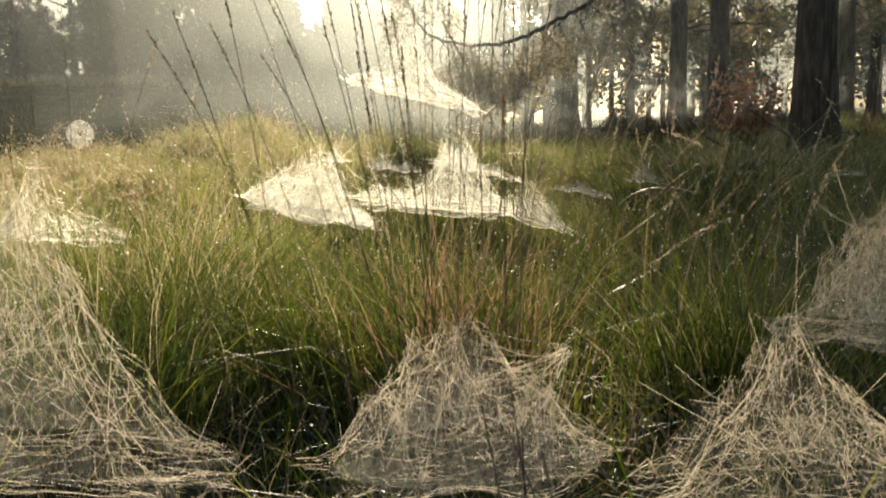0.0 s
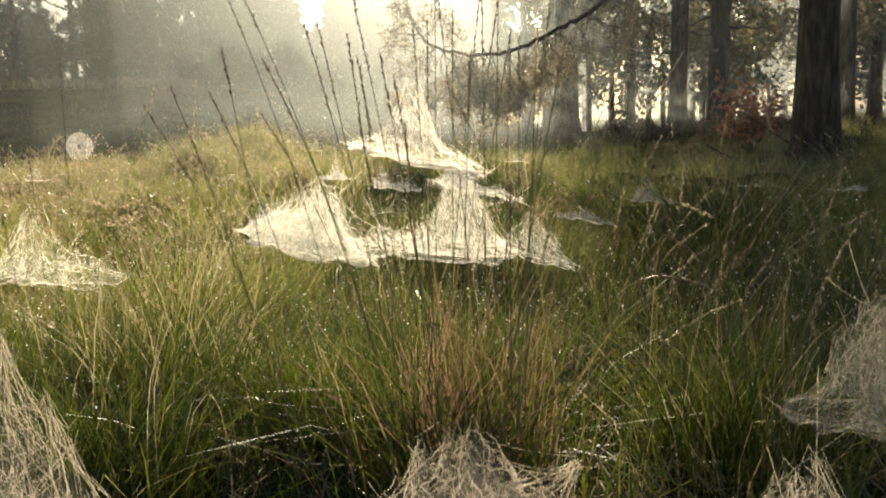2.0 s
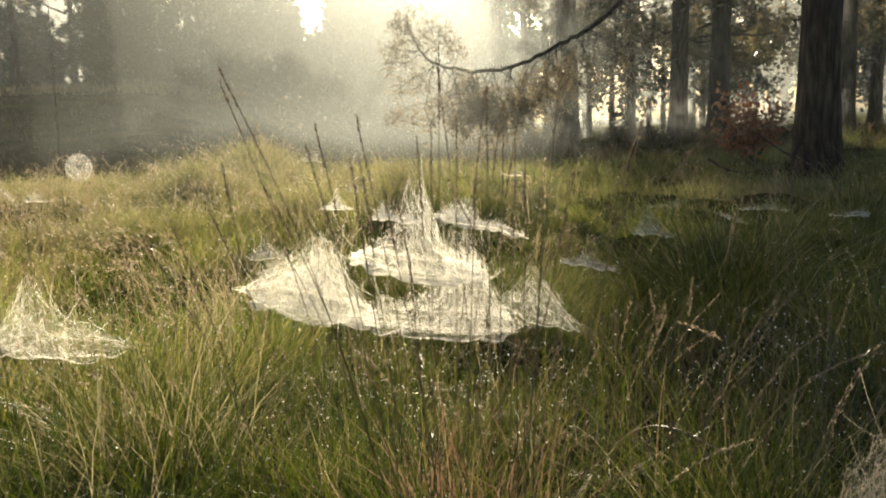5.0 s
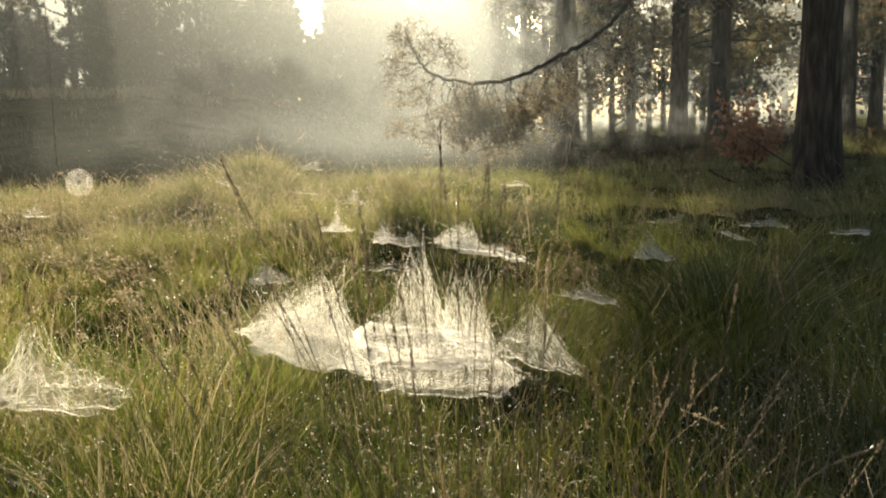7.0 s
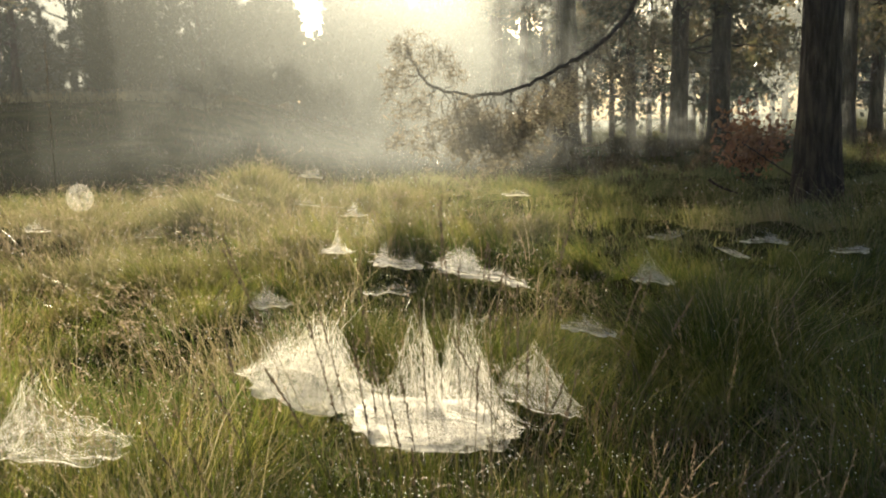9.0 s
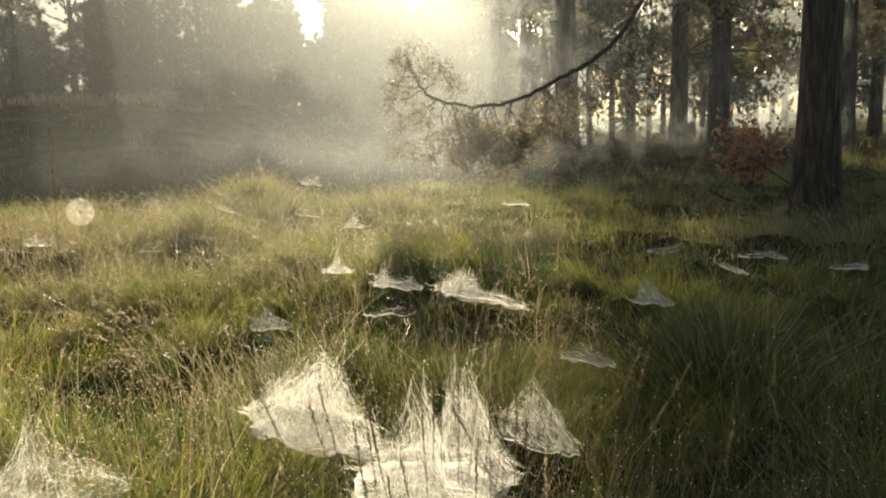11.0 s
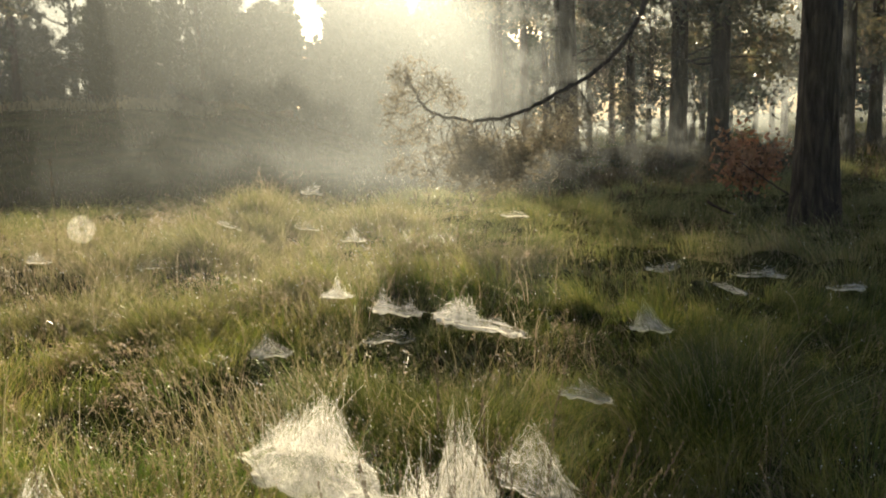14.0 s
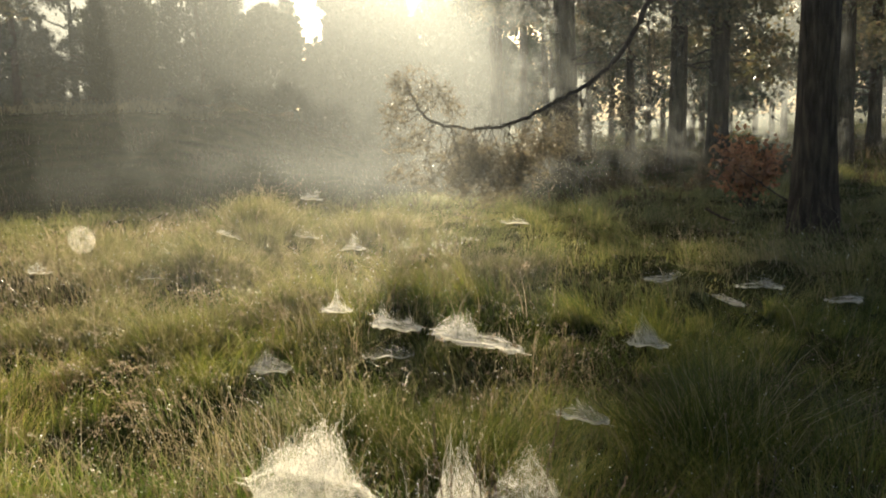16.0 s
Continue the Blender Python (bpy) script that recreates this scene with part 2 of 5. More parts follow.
def ground_z(x, y):
    """Height of the heath: hummocks in front, a grassy ridge with a hollow beside it, a bank rising beyond."""
    x, y = np.asarray(x, float), np.asarray(y, float)
    z = 0.03 * np.sin(x * 1.7 + 0.6 * y) + 0.03 * np.sin(y * 1.3 - x * 0.8 + 1.0)
    lumps = np.sin(x * 5.1 + 1.3 * np.sin(y * 2.1)) * np.sin(y * 3.7 + 1.1 * np.sin(x * 2.9)) + 0.6 * np.sin(x * 9.3 - y * 3.1) * np.sin(y * 7.9 + x * 2.2)
    z += 0.05 * lumps * smooth01(y, 1.4, 2.4) * (1 - smooth01(y, 12, 16))
    z = z * smooth01(y, 1, 5) + 0.012 * np.sin(x * 9) * np.sin(y * 8)
    z += 0.14 * smooth01(-x, -0.2, 1.5) * smooth01(y, 3.5, 7) * (1 - smooth01(y, 9, 12))
    # ridge, the hollow beside it, and the step under the row of webs
    z += 0.13 * np.exp(-(((x + 1.78 + 0.04 * (y - 7)) / 0.42) ** 2)) * smooth01(y, 4.8, 6.8) * (1 - smooth01(y, 11.5, 14))
    z -= 0.13 * np.exp(-(((x + 1.12 + 0.02 * y) / 0.26) ** 2)) * smooth01(y, 5.2, 6.2) * (1 - smooth01(y, 9, 11))
    z += 0.13 * np.exp(-((x / 0.6) ** 2)) * smooth01(y, 3.8, 4.15) * (1 - smooth01(y, 5.2, 6.5))
    z -= 0.25 * smooth01(-x, 0.5, 3) * smooth01(y, 12.5, 15) * (1 - smooth01(y, 17, 21))
    z += 1.6 * smooth01(-x, 1.5, 9) * smooth01(y, 13, 27)
    z += 0.85 * smooth01(-x, -1, 6) * smooth01(y, 16, 34)
    z += 0.25 * smooth01(x, 0.5, 4) * smooth01(y, 15, 20) - 0.5 * smooth01(y, 21, 28) * smooth01(x, 1, 4)
    z += 0.1 * np.sin(x * 0.5 + 1) * np.sin(y * 0.33) * smooth01(y, 9, 16)
    return z - 0.06 * smooth01(y, 1.5, 4) * smooth01(x, 1.2, 2.2)


def patchy(x, y, seed, size=1.0):
    """A smooth random field between 0 and 1, with patches of about the given size in metres."""
    f = 2.2 / size
    a = np.sin(x * f + 1.7 * np.sin(y * f * 0.7 + seed) + seed * 2.1) + np.sin(y * f * 0.9 + 1.4 * np.sin(x * f * 0.8 - seed) + seed)
    a = a + 0.7 * np.sin(x * f * 2.3 - y * f * 1.9 + seed * 3.3)
    return np.clip(0.5 + a / 4.2, 0, 1)


# ---- ground ----
def build_ground():
    xs = np.concatenate([-np.geomspace(400, 6, 40), np.linspace(-5.6, 5.6, 75), np.geomspace(6, 400, 40)])
    ys = np.concatenate([-np.geomspace(60, 1, 8), np.linspace(-0.8, 8, 90), np.geomspace(8.3, 600, 80)])
    X, Y = np.meshgrid(xs, ys)
    v = np.stack([X, Y, ground_z(X, Y)], 2).reshape(-1, 3)
    w = len(xs)
    i = (np.arange(len(ys) - 1)[:, None] * w + np.arange(w - 1)[None]).ravel()
    ob = part("ground", (v, np.stack([i, i + 1, i + w + 1, i + w], 1)), M_SOIL, None, "", True)
    tagged(ob, "dark damp heath soil under grass and moss", "ground", kind="structure")


# ---- grass ----
def under_webs(roots, heights):
    """Grass that carries a web, or grows just before it, ends at the height of its sheet."""
    out = np.array(heights, float)
    for (wx, wy, wz), rx, *_ in WEBS:
        if wy > 1.5:
            near = ((roots[:, 0] - wx) / (rx * 1.15)) ** 2 + ((roots[:, 1] - wy + 0.12) / 0.4) ** 2 < 1
            out = np.where(near, np.minimum(out, np.maximum(wz - roots[:, 2] - 0.01, 0.05) * (0.75 + 0.35 * np.sin(roots[:, 0] * 911) ** 2)), out)
    return out


def blade_set(roots, heights, widths, leans, droop, k=4):
    """Blades from roots (N, 3): leans (N, 2) is the way the tip goes, as a share of the height."""
    heights = under_webs(np.asarray(roots, float), heights)
    n = len(roots)
    u = np.linspace(0, 1, k)[None, :]
    h = heights[:, None]
    up = h * (u - droop[:, None] * u ** 2.5 * 0.55)
    side = h * (u ** 1.8)
    p = np.empty((n, k, 3))
    p[..., 0] = roots[:, :1] + leans[:, :1] * side
    p[..., 1] = roots[:, 1:2] + leans[:, 1:2] * side
    p[..., 2] = roots[:, 2:3] + up
    a = rng.uniform(0, np.pi, n)
    s = np.stack([np.cos(a), np.sin(a) * 0.6, np.zeros(n)], 1)
    w = widths[:, None] * (1 - 0.9 * u ** 1.5)
    return ribbons(p, w, s)


def tuft_blades(centres, per, radius, hmin, hmax, width, spread=0.9, droop=0.7):
    """Blades of many tufts, leaning outwards from each tuft's middle."""
    c = np.repeat(np.asarray(centres, float), per, axis=0)
    n = len(c)
    r = np.repeat(np.broadcast_to(radius, (len(centres),)), per)[:, None]
    off = rng.normal(size=(n, 2)) * r * 0.5
    hs = np.repeat(rng.uniform(0.5, 1.4, len(centres)) if len(centres) > 1 else np.ones(1), per)
    xy = c[:, :2] + off
    roots = np.column_stack([xy, ground_z(xy[:, 0], xy[:, 1]) - 0.01])
    h = rng.uniform(hmin, hmax, n) * hs
    lean = off / r * spread * rng.uniform(0.1, 1, (n, 1)) + rng.normal(size=(n, 2)) * 0.34
    h = h * np.where(rng.uniform(size=n) < 0.35, rng.uniform(0.35, 0.8, n), 1.0)
    return blade_set(roots, h, np.full(n, width) * rng.uniform(0.6, 1.3, n), lean, rng.uniform(0.1, 1, n) * droop)


def scatter(n, y0, y1, x0=None, x1=None, thin=-1.0, seed=0.0):
    """Places in the wedge of ground ahead, between two distances."""
    y = np.sqrt(rng.uniform(y0 ** 2, y1 ** 2, n))
    half = 0.58 * y + 0.5
    x = rng.uniform(-1, 1, n) * half
    xy = np.column_stack([x, y])
    if thin > -1:
        xy = xy[patchy(x, y, seed + 1.3, 0.9) > 0.5 + thin * 0.5]
    if x0 is not None:
        xy = xy[xy[:, 0] > x0]
    if x1 is not None:
        xy = xy[xy[:, 0] < x1]
    return xy


def hummock_blades(centres, per, radius, height, width, seed=0.0, wild=0.5, k=5):
    """Moor grass in separate hummocks: blades spring from a tight foot, lean the way their patch leans, arch over and droop."""
    centres = np.asarray(centres, float)
    m = len(centres)
    x, y = centres[:, 0], centres[:, 1]
    tall = 0.45 + 0.9 * patchy(x, y, seed + 4.0, 1.3) + rng.normal(size=m) * 0.18
    way = 2 * np.pi * (patchy(x, y, seed + 9.0, 1.7) * 0.7 + 0.35) + rng.normal(size=m) * 0.5
    push = 0.15 + 0.5 * patchy(x, y, seed + 2.0, 0.8)
    full = rng.uniform(0.45, 1.25, m) * radius
    c = np.repeat(np.arange(m), per)
    n = len(c)
    off = rng.normal(size=(n, 2)) * full[c, None] * 0.5
    xy = centres[c] + off
    roots = np.column_stack([xy, ground_z(xy[:, 0], xy[:, 1]) - 0.01])
    h = height * np.clip(tall, 0.3, 1.6)[c] * rng.uniform(0.3, 1.15, n)
    lean = off / full[c, None] * rng.uniform(0.15, 0.9, (n, 1)) + np.column_stack([np.cos(way), np.sin(way)])[c] * push[c, None] + rng.normal(size=(n, 2)) * wild * 0.5
    return blade_set(roots, h, width * rng.uniform(0.5, 1.3, n), lean, rng.uniform(0.0, 1.5, n) ** 1.3, k)


def straws(xy, hmin, hmax, width, lean=0.5, k=7, kink=0.02, sway=0.0):
    """Single thin stems, each bent in its own way; sway: how far those of one patch lean together."""
    n = len(xy)
    roots = np.column_stack([xy, ground_z(xy[:, 0], xy[:, 1]) - 0.01])
    way = 2 * np.pi * (patchy(xy[:, 0], xy[:, 1], 6.0, 1.6) * 0.7 + 0.6)
    together = np.column_stack([np.cos(way), np.sin(way) * 0.5]) * sway
    v, q = blade_set(roots, rng.uniform(hmin, hmax, n), width * rng.uniform(0.6, 1.3, n), rng.normal(size=(n, 2)) * lean + together, rng.uniform(0, 1.4, n) + sway * 0.5, k)
    wave = np.cumsum(rng.normal(size=(n, k, 1, 3)) * kink * np.linspace(0, 1, k)[None, :, None, None], axis=1)
    return (v.reshape(n, k, 2, 3) + wave).reshape(-1, 3), q


def blooms(line, per, size, loose=0.004):
    """Small husks along the last stretch of every stem; line (N, K, 3) runs from root to tip."""
    n = len(line)
    f = rng.uniform(-0.6, 1.0, (n, per, 1))
    d = line[:, None, -1] - line[:, None, -2]
    p = (line[:, None, -2] + np.where(f > 0, d, line[:, None, -2] - line[:, None, -3]) * f * 1.1).reshape(-1, 3) + rng.normal(size=(n * per, 3)) * loose
    d = np.broadcast_to(d, (n, per, 3)).reshape(-1, 3)
    d = d / (np.linalg.norm(d, axis=1, keepdims=True) + 1e-9)
    return cards(p, size, d * 2, 0.3)


BLADES = {}


def build_grass():
    reseed(4)
    def stuff(name, vq, mat, label):
        BLADES[name] = vq[0]
        tagged(part(name, vq, mat), label, "grass", kind="stuff")
    # close to the webs in front
    near = scatter(125, 0.85, 2.2, None, None, -0.2, 2.0)
    near = near[~((np.abs(near[:, 0]) < 0.2) & (near[:, 1] < 0.95))]
    stuff("grass", tuft_blades(near, 70, 0.065, 0.1, 0.27, 0.0024, 0.85, 0.9), M_GREEN, "wet green grass blades growing in dense tufts")
    low = scatter(140, 0.5, 1.3)
    stuff("short_grass", tuft_blades(low, 34, 0.06, 0.04, 0.12, 0.0024, 0.8, 0.6), M_GREEN, "short green grass and moss between the tufts")
    bold = np.concatenate([scatter(80, 0.55, 1.3), scatter(70, 1.2, 2.4)])
    stuff("broad_grass", tuft_blades(bold, 8, 0.06, 0.14, 0.3, 0.004, 0.9, 0.8), M_GREEN, "broad bright green grass blades standing singly")
    firm = np.concatenate([scatter(2100, 0.85, 1.9, None, None, -0.05, 2.0), scatter(1100, 0.9, 1.9, None, 0.1, -0.05, 2.0)])
    stuff("upright_grass", straws(firm, 0.14, 0.4, 0.0026, 0.16, 6, 0.003), M_GREEN, "crisp upright green stems, wet and shining")
    wet = np.concatenate([scatter(1900, 0.9, 2.3, None, None, -0.1, 2.0), scatter(900, 1.1, 2.6, None, -0.1, -0.1, 2.0)])
    stuff("slender_grass", straws(wet, 0.16, 0.44, 0.0018, 0.17, 7, 0.004), M_GREEN, "slender wet grass stems standing above the tufts")
    pale = np.concatenate([scatter(600, 1.2, 2.8, None, 0.1, -0.2, 2.0), scatter(360, 0.95, 2.4), scatter(400, 1.8, 3.2, None, -0.2)])
    stuff("pale_grass", straws(pale, 0.16, 0.46, 0.0017, 0.26, 8, 0.005), M_STRAW, "pale dry stems standing thinly among the tufts")
    tall = np.concatenate([scatter(260, 1.3, 2.7, None, -0.1), scatter(300, 1.7, 3.1, None, -0.15), scatter(60, 1.2, 2.2)])
    v, q = straws(tall, 0.36, 0.66, 0.0016, 0.17, 8, 0.004)
    line = v.reshape(len(tall), 8, 2, 3).mean(2)
    stuff("tall_grass", (v, q), M_STRAW, "tall pale flowering grass stems, thin and leaning")
    stuff("grass_heads", blooms(line, 16, 0.007, 0.002), M_PLUME, "narrow pinkish-brown heads of the tall grass")
    veil = np.concatenate([scatter(1300, 1.6, 4.2, None, -0.2, -0.1, 3.0), scatter(1500, 3.5, 8.5, None, -0.4, -0.1, 3.0)])
    v, q = straws(veil, 0.26, 0.55, 0.0026, 0.3, 7, 0.008, 0.6)
    stuff("bent_grass", (v, q), M_BENT, "pale bent grass stems, wet with dew")
    stuff("bent_heads", blooms(v.reshape(len(veil), 7, 2, 3).mean(2), 12, 0.009, 0.004), M_PLUME, "hazy heads of the bent grass")
    brown = scatter(200, 0.8, 2.4)
    stuff("brown_grass", tuft_blades(brown, 20, 0.1, 0.1, 0.3, 0.002, 1.0, 1.2), M_LITTER, "withered brown blades mixed into the tufts")
    # hummocks of the heath with dark gaps between
    mid = scatter(430, 1.9, 5.4, thin=-0.2, seed=1.0)
    stuff("meadow_grass", hummock_blades(mid, 150, 0.15, 0.3, 0.0032, 1.0), M_MEADOW, "dewy yellow-green moor grass arching over in hummocks")
    lush = scatter(240, 1.9, 5.4, thin=-0.3, seed=5.0)
    stuff("lush_grass", hummock_blades(lush, 90, 0.14, 0.22, 0.003, 2.0), M_GREEN, "deep green grass among the hummocks")
    turf = scatter(1300, 1.9, 5.6)
    stuff("low_turf", hummock_blades(turf, 34, 0.2, 0.11, 0.0034, 3.0, 0.9, 3), M_GREEN, "low turf between the hummocks")
    fresh = np.concatenate([scatter(110, 2.1, 3.0, None, -0.3), scatter(60, 2.4, 4.5, None, 0.1)])
    stuff("fresh_grass", hummock_blades(fresh, 60, 0.12, 0.3, 0.0036, 11.0, 0.4, 6), M_FRESH, "fresh green grass blades shining through in the sun")
    hollow = rng.uniform((-0.9, 3.2), (0.5, 4.6), (110, 2))
    stuff("hollow_grass", hummock_blades(hollow, 50, 0.16, 0.16, 0.0036, 12.0, 0.7, 5), M_HEATHGRASS, "withered tan grass filling the hollow under the webs")
    far = scatter(1150, 5.2, 15, thin=-0.3, seed=1.0)
    stuff("heath_grass", hummock_blades(far, 80, 0.3, 0.3, 0.0058, 1.0, 0.5, 4), M_HEATHGRASS, "yellowish heath grass in hummocks, backlit and dewy")
    sward = scatter(1500, 5.0, 16)
    stuff("far_turf", hummock_blades(sward, 20, 0.4, 0.1, 0.0095, 3.0, 0.9, 3), M_HEATHGRASS, "low turf between the far hummocks")
    beyond = scatter(1900, 13, 42)
    stuff("distant_grass", tuft_blades(beyond, 15, 0.5, 0.1, 0.3, 0.034, 0.8), M_HEATH, "rough brown heather and grass far off in mist")
    # dry bent grass, most of it on the sunny side
    dry = np.concatenate([scatter(260, 2.0, 5, None, 0.5, -0.2, 3.0), scatter(420, 4.5, 11, None, 0.4, -0.3, 3.0), scatter(90, 2.5, 8, 0.2, None, 0.0, 3.0)])
    stuff("dry_grass", hummock_blades(dry, 26, 0.3, 0.42, 0.0028, 6.0, 0.7), M_STRAW, "dry straw-coloured bent grass, leaning and wet")
    rust = np.concatenate([scatter(110, 1.5, 4.2, 0.05), scatter(160, 2.2, 5.2, None, 0.7, -0.2, 7.0), scatter(330, 4.6, 10, None, 0.4, -0.3, 7.0)])
    stuff("russet_grass", hummock_blades(rust, 24, 0.24, 0.36, 0.003, 8.0, 0.8), M_BROWN, "reddish-brown withered stems among the hummocks")
    # brown litter of last year's blades on the ground
    lit = np.concatenate([scatter(1500, 1.9, 12), scatter(350, 0.6, 2.0)])
    n = len(lit) * 12
    xy = np.repeat(lit, 12, axis=0) + rng.normal(size=(n, 2)) * 0.12
    a = rng.uniform(0, 2 * np.pi, n)
    lay = np.column_stack([np.cos(a), np.sin(a)]) * rng.uniform(0.8, 2.2, (n, 1))
    roots = np.column_stack([xy, ground_z(xy[:, 0], xy[:, 1]) + 0.01])
    stuff("grass_litter", blade_set(roots, rng.uniform(0.04, 0.13, n), np.full(n, 0.0045), lay, rng.uniform(0.8, 1.5, n), 3), M_LITTER, "flattened brown dead grass between the tufts")
    # pale flower tops on thin bent stems
    plume = np.concatenate([scatter(700, 2.2, 6, None, 0.4, -0.2, 3.0), scatter(1700, 4.5, 11, None, -0.2, -0.3, 3.0), scatter(300, 2.4, 9)])
    n = len(plume)
    roots = np.column_stack([plume, ground_z(plume[:, 0], plume[:, 1])])
    h = rng.uniform(0.22, 0.5, n)
    way = 2 * np.pi * patchy(plume[:, 0], plume[:, 1], 3.0, 1.5)
    lean = np.column_stack([np.cos(way), np.sin(way)]) * 0.35 + np.column_stack([rng.normal(-0.1, 0.35, n), rng.normal(0, 0.3, n)])
    v, q = blade_set(roots, h, 0.0016 * np.maximum(plume[:, 1], 2) ** 0.5, lean, rng.uniform(0.2, 1.2, n), 7)
    line = v.reshape(n, 7, 2, 3).mean(2)
    stuff("flowering_grass", joined((v, q), blooms(line, 14, 0.0105, 0.004)), M_PLUME, "thin bent grass stems with pinkish flower tops")
    # the heath goes on beside and behind
    around = rng.uniform((-7, -5), (7, 9), (2000, 2))
    around = around[(np.abs(around[:, 0]) > 0.58 * np.abs(around[:, 1]) + 0.45) | (around[:, 1] < -0.6)]
    stuff("heath_turf", hummock_blades(around, 15, 0.3, 0.26, 0.009, 1.0, 0.6, 3), M_MEADOW, "yellow-green heath grass in rough tufts")
    crest = np.column_stack([rng.uniform(-12.5, -7.0, 130), rng.uniform(25.5, 28.0, 130)])
    stuff("crest_grass", tuft_blades(crest, 30, 0.3, 0.15, 0.4, 0.02, 0.6), M_STRAW, "pale dry grass along the crest of the bank")


def build_tussock(at, blades, radius, hmin, hmax, label, dry_share=0.12, spread=0.9, width=0.0028, mat=None, dry=None):
    t = thing("grass_tussock", (at[0], at[1], float(ground_z(*at))), label, "grass tussock", "grass tussocks")
    off = np.array([at[0], at[1], float(ground_z(*at))])
    for name, mat, n in (("grass_clump", mat or M_GREEN, blades), ("dry_clump", dry or M_STRAW, int(blades * dry_share))):
        v, q = tuft_blades([at], n, radius, hmin, hmax, width, spread)
        part(name, (v - off, q), mat, t, {"dry_clump": "dry straw-coloured blades" if dry is None else "dry reddish-brown stalks"}.get(name, ""))


def build_plume_tuft(at, n, height, lean, radius=0.12):
    """A bunch of pale stems that arch over together, each with a loose pinkish head."""
    z0 = float(ground_z(*at))
    t = thing("flowering_grass_tuft", (at[0], at[1], z0), "arching bunch of pale bent grass with pinkish flower heads", "grass tuft", "flowering grass tufts")
    off = rng.normal(size=(n, 2)) * radius
    roots = np.column_stack([off, ground_z(at[0] + off[:, 0], at[1] + off[:, 1]) - z0])
    h = height * rng.uniform(0.7, 1.3, n)
    way = np.column_stack([rng.normal(lean * 0.7, 0.28, n), rng.normal(-0.1, 0.3, n)])
    k = 8
    v, q = blade_set(roots, h, np.full(n, 0.0011 * max(at[1], 2) ** 0.6), way, rng.uniform(0.3, 0.85, n), k)
    part("sheaf", (v, q), M_STRAW, t)
    line = v.reshape(n, k, 2, 3).mean(2)
    m = 13
    f = rng.uniform(0.0, 1.0, (n, m, 1))
    p = line[:, None, k - 2] + (line[:, None, k - 1] - line[:, None, k - 2]) * f * 1.1
    d = np.broadcast_to(line[:, None, k - 1] - line[:, None, k - 2], p.shape).reshape(-1, 3)
    d = d / (np.linalg.norm(d, axis=1, keepdims=True) + 1e-9)
    p = p.reshape(-1, 3) + rng.normal(size=(n * m, 3)) * 0.006
    part("bloom", cards(p, 0.012, d * 2 + rng.normal(size=d.shape) * 0.4, 0.3), M_PLUME, t, "loose pinkish flower head")
    for child in t.children:
        tagged(child, kind="stuff")


# ---- tall flowering stalks ----
def build_stalk(tip, root, head=0.16, bend=0.0, pale=False):
    """A slender stem with a narrow dark seed head."""
    root = np.array([root[0], root[1], float(ground_z(root[0], root[1])) - 0.01])
    tip = np.array(tip, float)
    t = thing("grass_stalk", root, "tall slender grass stalk with narrow dark seed head", "grass stalk", "flowering grass stalks")
    k = 14
    u = np.linspace(0, 1, k)[:, None]
    d = tip - root
    side = np.array([d[0], d[1], 0.0])
    p = d * u + np.array([0, 0, 1.0]) * np.sin(u * np.pi) * np.linalg.norm(side[:2]) * 0.35
    p[:, 0] += bend * (u[:, 0] ** 3)
    L = np.linalg.norm(d)
    part("stem", tubes(p[None], np.linspace(0.0008, 0.0005, k)[None], 4), M_STEM, t)
    fr = min(0.45, head / L)
    m = 60
    uu = 1 - fr + fr * np.sort(rng.uniform(0, 1, m))
    pts = np.stack([np.interp(uu, u[:, 0], p[:, i]) for i in range(3)], 1)
    tang = p[-1] - p[-4]
    tang = tang / np.linalg.norm(tang)
    v = cards(pts + rng.normal(size=pts.shape) * 0.0008, 0.0045 if pale else 0.0064, np.broadcast_to(tang * 2.5, (m, 3)), 0.3)
    part("seed_head", v, M_PLUME if pale else M_SEED, t)


def build_rush(root, tip):
    """A bare dark rush stem."""
    t = thing("rush_stem", root, "thin bare dark rush stem before a web", "rush stem", "rush stems")
    u = np.linspace(0, 1, 8)[:, None]
    p = np.subtract(tip, root) * u + np.sin(u * np.pi) * np.array([0.004, 0, 0])
    part("stem", tubes(p[None], np.linspace(0.0011, 0.0005, 8)[None], 5), M_SEED, t)


